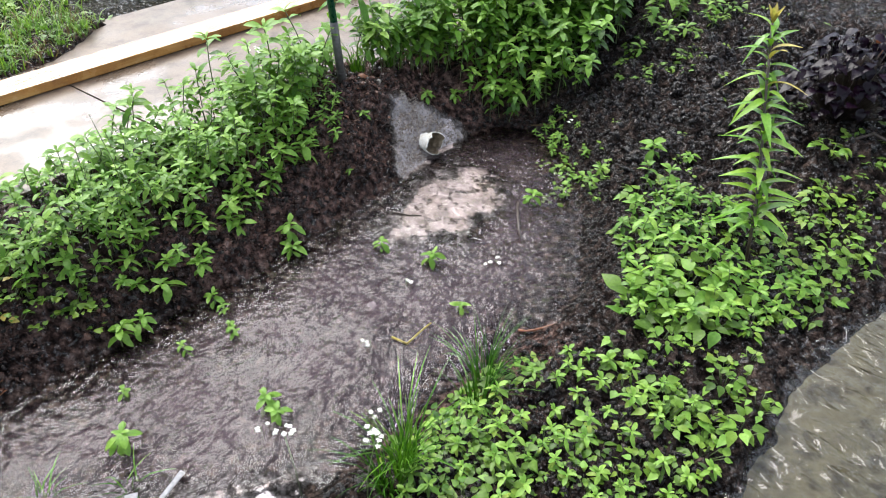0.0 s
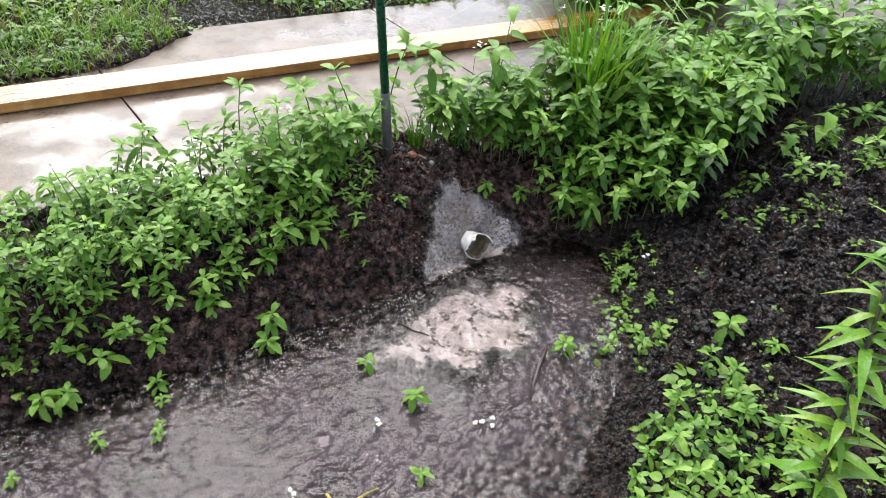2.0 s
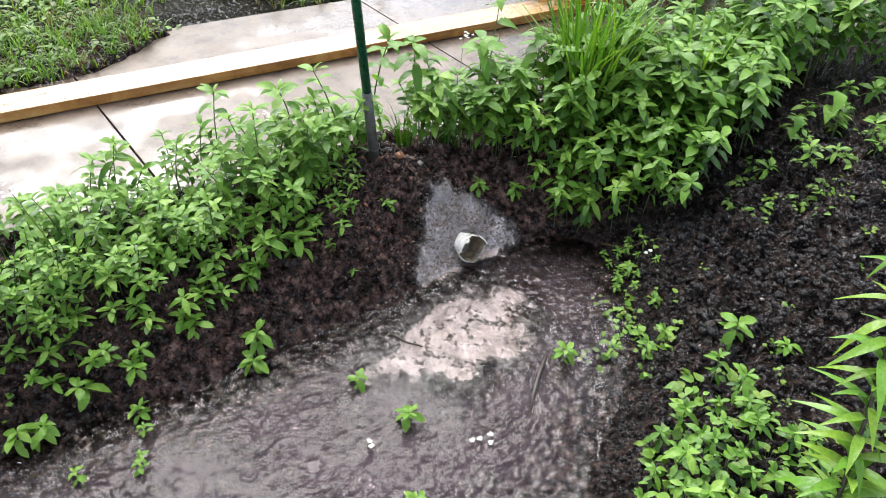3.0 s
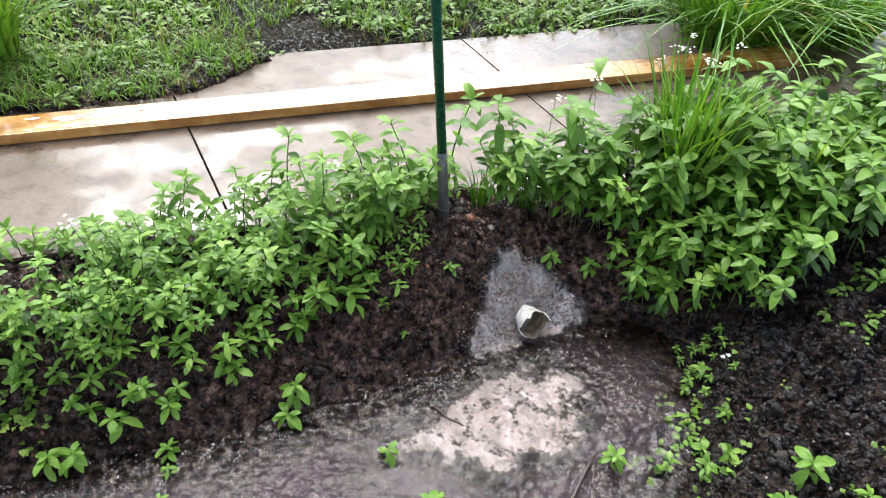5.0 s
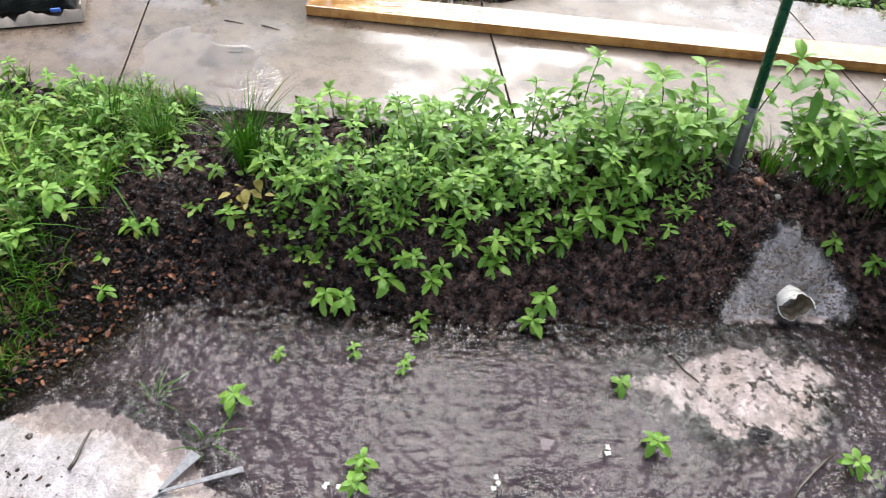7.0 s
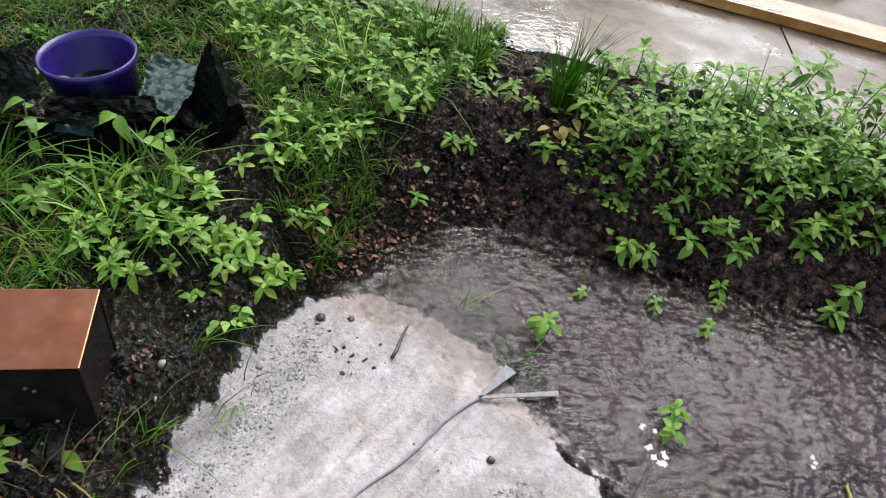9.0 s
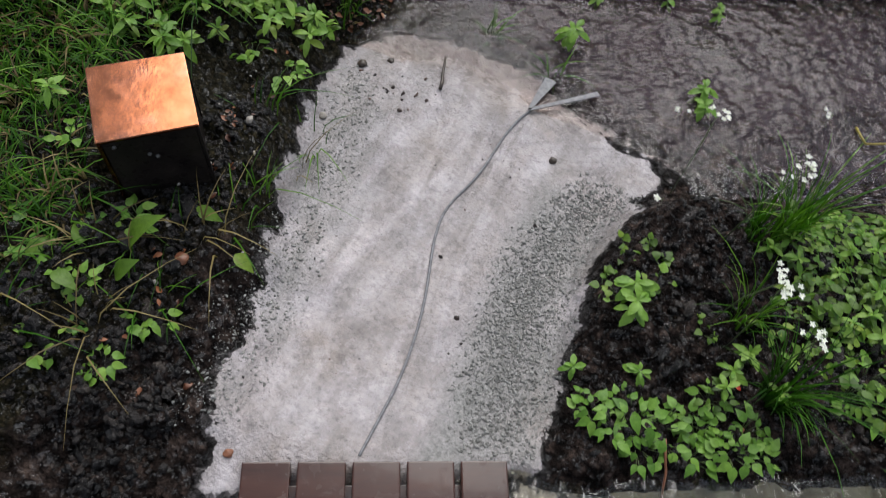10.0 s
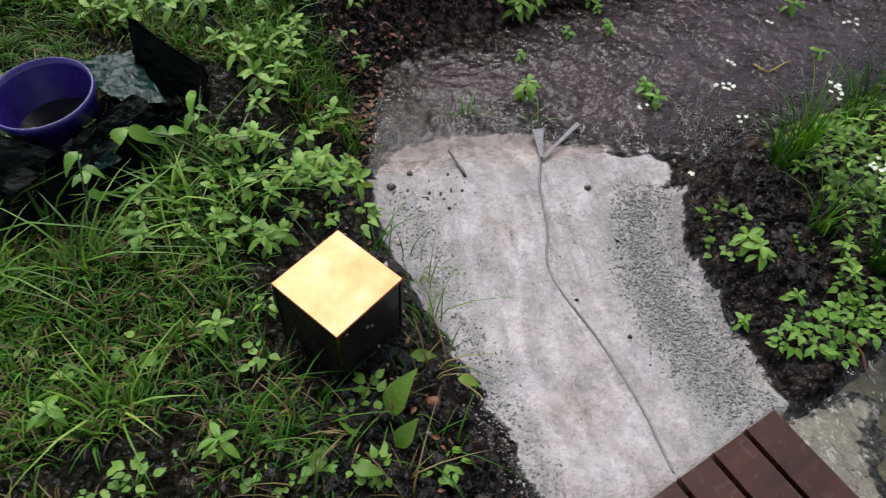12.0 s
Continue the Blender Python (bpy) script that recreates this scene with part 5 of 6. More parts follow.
LAWN_L = [(-2.9, 0.9), (-2.0, 0.85), (-1.35, 0.62), (-1.06, 0.62), (-0.90, 0.52), (-0.70, 0.26), (-0.56, 0.04), (-0.46, -0.12), (-0.60, -0.60), (-2.0, -1.2), (-3.2, -0.4)]
BOXED = [(-1.01, 0.16), (-0.93, 0.34), (-0.74, 0.25), (-0.82, 0.08)]
PLASTIC = [(-1.85, 0.30), (-1.80, 0.62), (-1.70, 0.86), (-1.48, 0.82), (-1.42, 0.45), (-1.5, 0.22), (-1.72, 0.18)]


def build_lawn(name, poly, count, length, lean, width, seed, label, dry, keep=lambda x, y: np.ones(len(x), bool), bare=lambda x, y: 0 * x, material=None):
    rng = random.Random(seed)
    pts = np.array([(rng.uniform(min(p[0] for p in poly), max(p[0] for p in poly)), rng.uniform(min(p[1] for p in poly), max(p[1] for p in poly))) for _ in range(count)])
    ok = (side(poly, pts[:, 0], pts[:, 1]) < 0) & keep(pts[:, 0], pts[:, 1])
    patch = vnoise(pts[:, 0], pts[:, 1], 5.0, 21) + 0.5 * vnoise(pts[:, 0], pts[:, 1], 13.0, 22)
    ok &= patch > -0.32 + bare(pts[:, 0], pts[:, 1])
    pts, patch = pts[ok], patch[ok]
    z = ground_z(pts[:, 0], pts[:, 1])
    green, brown = Acc(), Acc()
    for (x, y), h, p in zip(pts, z, patch):
        blades(brown if rng.random() < dry else green, x, y, h - 0.005, rng, 4, length * (0.8 + 0.6 * max(0, p)), 0.012, width, lean)
    e = base_of(name, Matrix(), label, "grass", "", "stuff")
    tagged(green.ob("green_blades", material or GRASS, e), kind="stuff")
    if brown.n:
        tagged(brown.ob("dry_blades", STRAW, e), kind="stuff")


build_lawn("lawn_grass", LAWN_L, 16500, 0.050, 1.25, 0.0021, 31, "matted wet lawn grass with dry blades", 0.26,
           lambda x, y: (side(BOXED, x, y) > 0.01) & (side(PLASTIC, x, y) > -0.03) & (side(FAN, x, y) > 0.02),
           lambda x, y: 0.85 * smooth(-1.05, -0.68, x + 0.5 * y))
build_lawn("lawn_grass", [(-2.3, 0.9), (-1.9, 0.85), (-1.4, 0.85), (-1.05, 0.7), (-1.15, 0.95), (-1.4, 1.3), (-1.7, 1.6), (-2.1, 1.5)], 2600, 0.10, 0.8, 0.002, 37, "rough wet grass among leafy weeds", 0.15)
VERGE = [(-2.28, 0.90), (-1.62, 0.95), (-1.50, 1.30), (-1.56, 1.60), (-1.72, 1.76), (-1.92, 1.56)]
build_lawn("verge_grass", VERGE, 2600, 0.085, 0.9, 0.0022, 55, "wet grass along the sidewalk's edge", 0.1, material=FAR_GRASS)
plant_bed("mint_plant", VERGE, 60, 0.06, 56, short_mint + clumps[:3], (STEM, ROUND, MINT_YOUNG), "light green leafy weed at the sidewalk's edge", "plant", "weeds by the grass", 12, lambda x, y: 0.8)
for n, (x, y, c, l) in enumerate([(-1.36, .46, 16, .17), (-1.30, .40, 14, .16), (-1.42, .42, 14, .18), (-1.38, .36, 12, .15), (-1.24, .44, 12, .14), (-1.28, .54, 10, .14), (-1.55, .20, 14, .2), (-1.68, .12, 14, .2)]):
    grass_tuft(x, y, c, l, 900 + n, "tuft of broad drooping green grass", 1.35, 0.0038, FAR_GRASS if n % 2 else GRASS, 0.05)
build_lawn("lawn_grass", [(-2.1, -0.25), (-1.2, -0.25), (-1.08, 0.45), (-1.45, 0.20), (-2.0, 0.15)], 1300, 0.075, 1.0, 0.0024, 58, "longer rough grass in the wet lawn", 0.2)
FAR_LAWN = [tuple(AX * u + AN * v) for u, v in ((-3.2, 3.54), (0.90, 3.60), (1.30, 3.95), (1.9, 3.72), (5.2, 3.62), (5.2, 5.4), (-3.2, 5.4))]
build_lawn("far_grass", FAR_LAWN, 22000, 0.10, 0.8, 0.0025, 32, "rough wet grass beyond the sidewalk", 0.12, bare=lambda x, y: 1.2 * np.exp(-((x + 1.60) ** 2 + (y - 3.72) ** 2) / 0.035), material=FAR_GRASS)
build_lawn("turf_grass", TURF, 15000, 0.08, 0.9, 0.0022, 45, "wet grass grown over the edge of the sidewalk", 0.12, bare=lambda x, y: 1.2 * np.exp(-((x + 1.60) ** 2 + (y - 3.62) ** 2) / 0.02), material=FAR_GRASS)
plant_bed("lawn_weed", TURF, 150, 0.035, 46, clumps + small_clumps, ROUND_MATS, "low leafy weeds in grass over the sidewalk's edge", "plant", "", 0)
plant_bed("lawn_weed", [tuple(AX * u + AN * v) for u, v in ((-3.0, 3.64), (0.80, 3.66), (1.15, 4.0), (0.9, 5.4), (-3.0, 5.4))], 900, 0.03, 33, clumps + small_clumps, ROUND_MATS, "low leafy weeds in rough grass", "plant", "", 0)
plant_bed("lawn_weed", [tuple(AX * u + AN * v) for u, v in ((1.5, 3.95), (2.0, 3.70), (4.6, 3.66), (4.6, 5.4), (1.6, 5.4))], 600, 0.035, 34, clumps + short_mint[:3], ROUND_MATS, "low leafy weeds in rough grass", "plant", "", 0)
plant_bed("lawn_weed", LAWN_L, 130, 0.06, 35, clumps + short_mint[:2], (STEM, MINT_YOUNG, MINT_YOUNG), "low leafy weeds in lawn grass", "plant", "", 0, lambda x, y: 0.8, keep=lambda x, y: float(side(BOXED, x, y)) > 0.04 and float(side(PLASTIC, x, y)) > 0.0)
plant_bed("lawn_weed", [(-1.0, 0.75), (1.7, 2.2), (2.2, 4.6), (1.0, 3.8), (0.72, 3.0), (0.8, 2.5)], 60, 0.08, 36, small_clumps, ROUND_MATS, "tiny green seedlings scattered on wet soil", "plant", "", 0, lambda x, y: 0.7, keep=lambda x, y: x > 0.75)


def strap_clump(name, x, y, count, length, width, seed, label):
    rng = random.Random(seed)
    e = base_of(name, pose(x, y, gz1(x, y)), label, "plant")
    green = Acc()
    if count <= 100:
        for k in range(count):
            one = Acc()
            blades(one, 0, 0, -0.02, rng, 1, length, 0.10, width, 0.75)
            one.ob("blade", LILY, e)
    else:
        blades(green, 0, 0, -0.02, rng, count, length, 0.22, width, 1.05)
    for k in range(min(8, max(4, count // 14))):
        one = Acc()
        blades(one, 0, 0, -0.02, rng, 1, length * 0.8, 0.10, width, 1.2)
        one.ob("dry_blade", YELLOW, e)
    if green.n:
        tagged(green.ob("blades", LILY, e), kind="stuff")
    return e


strap_clump("daylily", -2.50, 2.84, 95, 0.75, 0.011, 41, "clump of broad arching daylily blades with yellowed tips")
strap_clump("ornamental_grass", 0.12, 4.95, 340, 0.80, 0.0085, 42, "large fountain of narrow arching green grass blades")
strap_clump("ornamental_grass", 0.55, 5.30, 340, 0.80, 0.0085, 43, "large fountain of narrow arching green grass blades")


# ---------------------------------------------------------------- lily, purple plant, flowers
def build_lily():
    rng = random.Random(51)
    e = base_of("lily_stalk", pose(1.025, 1.90, gz1(1.025, 1.90)), "upright lily stalk with narrow light green leaves and a bud", "plant")
    pts = [(0, 0, -0.03), (0.010, 0.08, 0.16), (0.018, 0.17, 0.29), (0.028, 0.28, 0.42), (0.045, 0.43, 0.60)]
    a = Acc()
    tube(a, pts, 0.0055, 0.004, 7)
    stem = a.ob("stem", TWIG, e)
    xs = np.array(pts)
    for k in range(84):
        s = 0.20 + 0.80 * k / 84
        z = -0.03 + 0.63 * s
        p = np.array([np.interp(z, xs[:, 2], xs[:, i]) for i in range(2)] + [z])
        v, f = leaf_at(p, k * 2.4, 0.66 + 0.35 * (s > 0.85) + rng.gauss(0, 0.26), 0.098 * (1.0 - 0.5 * max(0, s - 0.6)) * rng.uniform(0.65, 1.2), 0.12, 0.85, rng, 0.3, 6, 0.85)
        a = Acc()
        a.put(v, f)
        a.ob("leaf", LILY if rng.random() > 0.06 else YELLOW, stem)
    a = Acc()
    for k in range(5):
        v, f = leaf_at(np.array(pts[-1]), k * 1.3, 1.2, 0.06, 0.16, 0.05, rng, 0.5)
        a.put(v, f)
    a.ob("bud", YELLOW, stem)


build_lily()


def build_purple():
    rng = random.Random(52)
    e = base_of("purple_plant", pose(1.58, 2.72, gz1(1.58, 2.72)), "rounded plant with dark purple wet leaves", "plant")
    for k in range(300):
        az, q = rng.uniform(0, 6.28), rng.random()
        r = 0.20 * math.sqrt(q)
        h = 0.05 + 0.28 * math.sqrt(max(0, 1 - q)) * rng.uniform(0.7, 1.05)
        p = np.array((r * math.cos(az), r * math.sin(az), h))
        a = Acc()
        tube(a, [(p[0] * 0.2, p[1] * 0.2, 0), (p[0] * 0.7, p[1] * 0.7, h * 0.6), p], 0.002, 0.0014, 4)
        stem = a.ob("stem", TWIG, e)
        v, f = leaf_at(p, az + rng.gauss(0, 0.6), rng.uniform(-0.7, 0.7), rng.uniform(0.032, 0.056), 0.42, 0.6, rng, 0.15, 5, 0.65, 0.3)
        a = Acc()
        a.put(v, f)
        a.ob("leaf", PURPLE if k % 75 else BROWN_LEAF, stem)


build_purple()


def build_flower(x, y, z, seed, heads=9, size=0.0062, foot=None, label="small white flower head on a thin green stalk", spread=0.012):
    rng = random.Random(seed)
    fx, fy = foot or (x + rng.uniform(-0.05, 0.05), y + rng.uniform(0, 0.08))
    zg = gz1(fx, fy)
    e = base_of("white_flower", pose(fx, fy, zg), label, "flower", "white flowers")
    d = np.array((x - fx, y - fy, z - zg))
    holder = e
    if d[2] > 0.02:
        a = Acc()
        tube(a, [np.array((0, 0, -0.02)), d * np.array((0.3, 0.3, 0.5)), d], 0.0014, 0.001, 5)
        holder = a.ob("stalk", STEM, e)
    for k in range(heads):
        c = d + np.array((rng.gauss(0, spread), rng.gauss(0, spread), rng.gauss(0, 0.006)))
        a = Acc()
        for j in range(5):
            v, f = leaf_at(c, j * 1.257 + rng.random(), 0.35, size, 0.36, 0.2, rng, 0.1, 3, 0.7)
            a.put(v, f)
        a.ob("blossom", WHITE_PETAL, holder)


for n, spec in enumerate([(.10, .78, .50), (-.004, .99, .50), (.20, .81, .42), (.098, .82, .45), (-.22, 1.10, .36), (-.91, 1.97, .62), (-.60, 2.62, .52), (-.18, 3.30, .55),
                          (.11, 3.95, .60), (.09, 3.81, .60), (.06, 3.69, .60), (.20, 3.78, .60), (.22, 3.74, .61), (.29, 3.96, .60), (-.07, 3.36, .62), (.12, 3.85, .59)]):
    build_flower(*spec, 800 + n)
for n, (x, y) in enumerate([(-.38, 1.365), (-.08, 1.41), (.035, 1.37), (-.12, 1.69)]):
    build_flower(x, y, 0.02, 830 + n, 3, 0.0075, (x, y), "white blossoms lying on the brown water")
for n, (x, y) in enumerate([(-.03, 1.97), (.25, 2.08), (.27, 2.09), (-.205, 1.045), (.60, 2.92)]):
    build_flower(x, y, max(0.012, gz1(x, y) + 0.02), 840 + n, 2, 0.009, (x, y), "fallen white blossom lying on the wet ground")


def build_weed(x, y, height, seed, size=0.09):
    rng = random.Random(seed)
    e = base_of("tall_weed", pose(x, y, gz1(x, y)), "thin weed with a few large limp light green leaves", "plant")
    a = Acc()
    pts = [(0, 0, -0.02), (0.01, 0.0, height * 0.5), (0.03, 0.01, height)]
    tube(a, pts, 0.003, 0.0018, 5)
    a.ob("stem", STEM, e)
    for k in range(6):
        s = 0.45 + 0.11 * k
        a = Acc()
        v, f = leaf_at(np.array((0.03 * s, 0.01 * s, height * s)), k * 2.2, 0.3, size * rng.uniform(0.7, 1.2), 0.32, 0.7, rng, 0.2, 5, 0.75)
        a.put(v, f)
        a.ob("leaf", MINT_YOUNG if height > 0.3 else MINT, e)


build_weed(-.12, 3.44, .50, 861, 0.078)
build_weed(-1.50, .28, .22, 865, 0.042)
build_weed(-1.40, .55, .18, 868, 0.042)
build_weed(1.12, 3.66, .16, 862, 0.09)
build_weed(1.00, 3.95, .14, 863, 0.07)
build_weed(.98, 3.5, .12, 864, 0.05)


# ---------------------------------------------------------------- litter
def build_trailing_stalk():
    """A long arching stalk with limp leaves in front of the pot."""
    rng = random.Random(91)
    e = base_of("trailing_weed", Matrix(), "long arching weed stalk with limp green leaves across black plastic", "plant")
    pts = [(-1.36, .53, gz1(-1.36, .53) - 0.01), (-1.385, .525, .275), (-1.43, .507, .315), (-1.51, .475, .340), (-1.61, .435, .350), (-1.70, .36, .345), (-1.78, .31, .33)]
    a = Acc()
    tube(a, pts, 0.0035, 0.002, 6)
    a.ob("stem", STEM, e)
    for k, p in enumerate(pts[2:]):
        for j in range(2):
            a = Acc()
            v, f = leaf_at(np.array(p), 1.0 + 2.9 * j + rng.gauss(0, 0.5), 0.25, rng.uniform(0.055, 0.085), 0.27, 0.9, rng, 0.25, 7, 0.9)
            a.put(v, f)
            a.ob("leaf", MINT if (k + j) % 3 else MINT_YOUNG, e)


build_trailing_stalk()


def build_cord():
    e = base_of("grey_cord", Matrix(), "grey cord half sunk in sand, its end split in two", "cord")
    xy = [(-.62, 1.045), (-.615, 1.00), (-.60, .93), (-.555, .83), (-.535, .76), (-.525, .67), (-.46, .58), (-.37, .49), (-.30, .40), (-.235, .30), (-.195, .215), (-.165, .155)]
    knots = np.array(xy)
    steps = np.linspace(0, len(xy) - 1, 70)
    xs, ys = (np.interp(steps, range(len(xy)), knots[:, i]) for i in (0, 1))
    for _ in range(14):
        xs[1:-1], ys[1:-1] = (xs[:-2] + 2 * xs[1:-1] + xs[2:]) / 4, (ys[:-2] + 2 * ys[1:-1] + ys[2:]) / 4
    zs = ground_z(xs, ys) + 0.0018 + 0.0015 * np.sin(steps * 2.1)
    a = Acc()
    tube(a, list(zip(xs, ys, zs)), 0.0036, 0.0028, 7)
    a.ob("cord", CORD, e)
    for tip, wide in (((-.55, 1.225), 0.008), ((-.66, 1.155), 0.018)):
        bm = bmesh.new()
        p, q = Vector((-.62, 1.04, 0.012)), Vector((*tip, 0.012))
        d = (q - p).normalized()
        n = Vector((-d.y, d.x, 0))
        low = [bm.verts.new(c) for c in (p - n * 0.004, p + n * 0.004, q + n * wide * 0.8, q - n * wide)]
        f = bm.faces.new(low)
        r = bmesh.ops.extrude_face_region(bm, geom=[f])
        for g in r["geom"]:
            if isinstance(g, bmesh.types.BMVert):
                g.co.z += 0.003
        bmesh.ops.recalc_face_normals(bm, faces=bm.faces)
        part("split_end", bm, CORD, e)


build_cord()


def build_stick(pts, r, label, material=None):
    a = Acc()
    pts = [(x, y, max(0.0, gz1(x, y)) + r * 0.8 + dz) for x, y, dz in pts]
    fine = []
    for p, q in zip(pts, pts[1:]):
        for s in (0, 0.5):
            fine.append(np.array(p) * (1 - s) + np.array(q) * s + np.random.normal(0, r * 0.25, 3))
    fine.append(np.array(pts[-1]))
    tube(a, fine, r, r * 0.6, 6)
    return tagged(a.ob("stick", material or TWIG), label, "stick", "fallen sticks")


build_stick([(-.81, .90, 0), (-.845, .94, .004), (-.885, .985, .002)], .005, "short dark stick lying on pale sand")
build_stick([(-.11, 2.36, 0), (-.05, 2.345, .004), (.0, 2.345, 0)], .004, "dark twig in shallow water over sand")
build_stick([(.36, 2.46, -.01), (.355, 2.34, .01), (.36, 2.22, 0)], .005, "dark stick standing out of brown water")
build_stick([(.33, 1.765, 0), (.38, 1.755, .006), (.45, 1.78, 0)], .004, "reddish twig at the edge of the water", RED_STONE)
build_stick([(-.055, 1.721, .004), (-.009, 1.692, .006), (.02, 1.73, .008), (.059, 1.781, .006)], .0035, "yellowed stalk floating on brown water", YELLOW)
build_stick([(1.50, 2.50, 0), (1.62, 2.52, .02), (1.74, 2.44, 0)], .008, "curved brown stick on wet mud")
build_stick([(.16, .60, .01), (.20, .565, .012), (.25, .53, .01)], .003, "thin orange twig on wet soil", RED_STONE)
build_stick([(.44, 2.98, .02), (.52, 2.96, .02), (.62, 2.97, .01)], .003, "thin pale stem on wet mud", STRAW)
for p, q in (((-2.156, 2.093), (-2.094, 2.137)), ((-2.041, 2.191), (-1.969, 2.228)), ((-1.935, 1.99), (-1.905, 2.023))):
    p, q = np.array(p), np.array(q)
    a = Acc()
    tube(a, [(*p, WALK_TOP + .002), (*(p * .5 + q * .5), WALK_TOP + .003), (*q, WALK_TOP + .002)], .0022, .0014, 6)
    tagged(a.ob("stick", TWIG), "dark twig on the wet sidewalk", "stick", "fallen sticks")


def pebble_field(name, poly, count, size, material, seed, label, sunk=0.2):
    rng = random.Random(seed)
    loose = np.random.RandomState(seed).uniform((min(p[0] for p in poly), min(p[1] for p in poly)), (max(p[0] for p in poly), max(p[1] for p in poly)), (count * 6, 2))
    fade = np.random.RandomState(seed + 1).uniform(-0.09 if name == "gravel" else -0.035, 0.03, len(loose))
    ok = side(poly, loose[:, 0], loose[:, 1]) < fade
    if name not in ("gravel", "soil_bits"):
        ok &= (side(SPILL, loose[:, 0], loose[:, 1]) > 0.005) & (side(FAN, loose[:, 0], loose[:, 1]) > -0.02)
    pts = loose[ok][:count]
    z = ground_z(pts[:, 0], pts[:, 1])
    pts, z = pts[z > 0.004], z[z > 0.004]
    bm = bmesh.new()
    bmesh.ops.create_icosphere(bm, subdivisions=2 if size > 0.009 else 1, radius=1.0)
    base = np.array([v.co[:] for v in bm.verts])
    faces = [tuple(v.index for v in f.verts) for f in bm.faces]
    bm.free()
    a = Acc()
    for (x, y), h in zip(pts, z):
        s = size * rng.choice((0.4, 0.5, 0.6, 0.8, 1.0, 1.6)) * rng.uniform(0.8, 1.2)
        v = base * (1 + 0.5 * np.array([[rng.uniform(-1, 1)] for _ in base])) * np.array((s * rng.uniform(0.8, 1.6), s * rng.uniform(.5, 1), s * rng.uniform(.35, .75)))
        a.put(v @ turn(rng.uniform(0, 6.28), rng.gauss(0, 0.5), rng.gauss(0, 0.5)).T + np.array((x, y, h + s * sunk)), faces)
    return tagged(a.ob(name, material), label, name.replace("_", " "), kind="stuff")


def flat_litter(name, poly, count, length, material, seed, label, keep=None, up=0.006):
    rng = random.Random(seed)
    pts = scatter(poly, count, 0.006, seed, keep)
    z = ground_z(pts[:, 0], pts[:, 1])
    a = Acc()
    for (x, y), h in zip(pts, z):
        v, f = leaf_at(np.array((x, y, max(h, 0.0) + up)), rng.uniform(0, 6.28), rng.uniform(-0.2, 0.35), length * rng.uniform(0.5, 1.4), 0.3, 0.2, rng, 0.4, 4, 0.8)
        a.put(v, f)
    return tagged(a.ob(name, material), label, name.replace("_", " "), kind="stuff")


BANK_W = [(-1.20, 0.75), (-1.10, 0.80), (-1.10, 0.95), (-1.20, 1.30), (-1.10, 1.46), (-1.22, 1.5), (-1.36, 1.2), (-1.30, 0.9)]
FAN_SIDE = [(-1.05, 0.70), (-0.95, 0.55), (-0.78, 0.32), (-0.58, 0.05), (-0.46, -0.10), (-0.62, -0.08), (-0.78, 0.12), (-0.98, 0.45)]
flat_litter("brown_leaves", BANK_W, 260, 0.019, BROWN_LEAF, 91, "small wet red-brown leaves on the bank")
flat_litter("brown_leaves", FAN_SIDE, 40, 0.013, BROWN_LEAF, 92, "small wet brown leaf scraps beside the sand")
flat_litter("brown_leaves", [(-.45, 2.35), (-.15, 2.6), (-.15, 3.0), (-.40, 2.85), (-.50, 2.5)], 45, 0.014, BROWN_LEAF, 93, "small wet brown leaf scraps on dark mulch")
pebble_field("pebbles", FAN_SIDE, 45, 0.004, PALE_STONE, 94, "small pale wet pebbles in dark soil")
pebble_field("pebbles", [(0.70, 2.5), (1.6, 2.6), (1.4, 3.6), (0.72, 3.05)], 60, 0.005, PALE_STONE, 95, "small pale pebbles scattered on wet mud")
pebble_field("gravel", [(-.10, .62), (-.24, .82), (-.26, 1.06), (-.40, 1.0), (-.34, .70), (-.18, .42), (-.06, .30), (.03, .38)], 8000, 0.0024, GRAVEL, 111, "fine wet grey gravel along the chute")
pebble_field("gravel", [(-1.02, .80), (-.93, .66), (-.74, .40), (-.54, .12), (-.40, -.06), (-.34, .02), (-.46, .20), (-.66, .46), (-.86, .74)], 4200, 0.0021, GRAVEL, 112, "fine wet grey gravel along the chute")
pebble_field("soil_bits", [(-1.02, .82), (-.90, .70), (-.76, .80), (-.80, 1.02), (-.92, 1.04)], 34, 0.0055, CLOD, 113, "dark crumbs of soil washed onto pale sand")
pebble_field("soil_bits", [(-.90, .95), (-.30, 1.05), (-.10, .45), (-.40, .0), (-.80, .55)], 45, 0.003, CLOD, 114, "dark crumbs of soil washed onto pale sand")
pebble_field("gravel", SPILL, 4200, 0.0030, GRIT, 115, "fine wet beige grit round the pipe", 0.1)
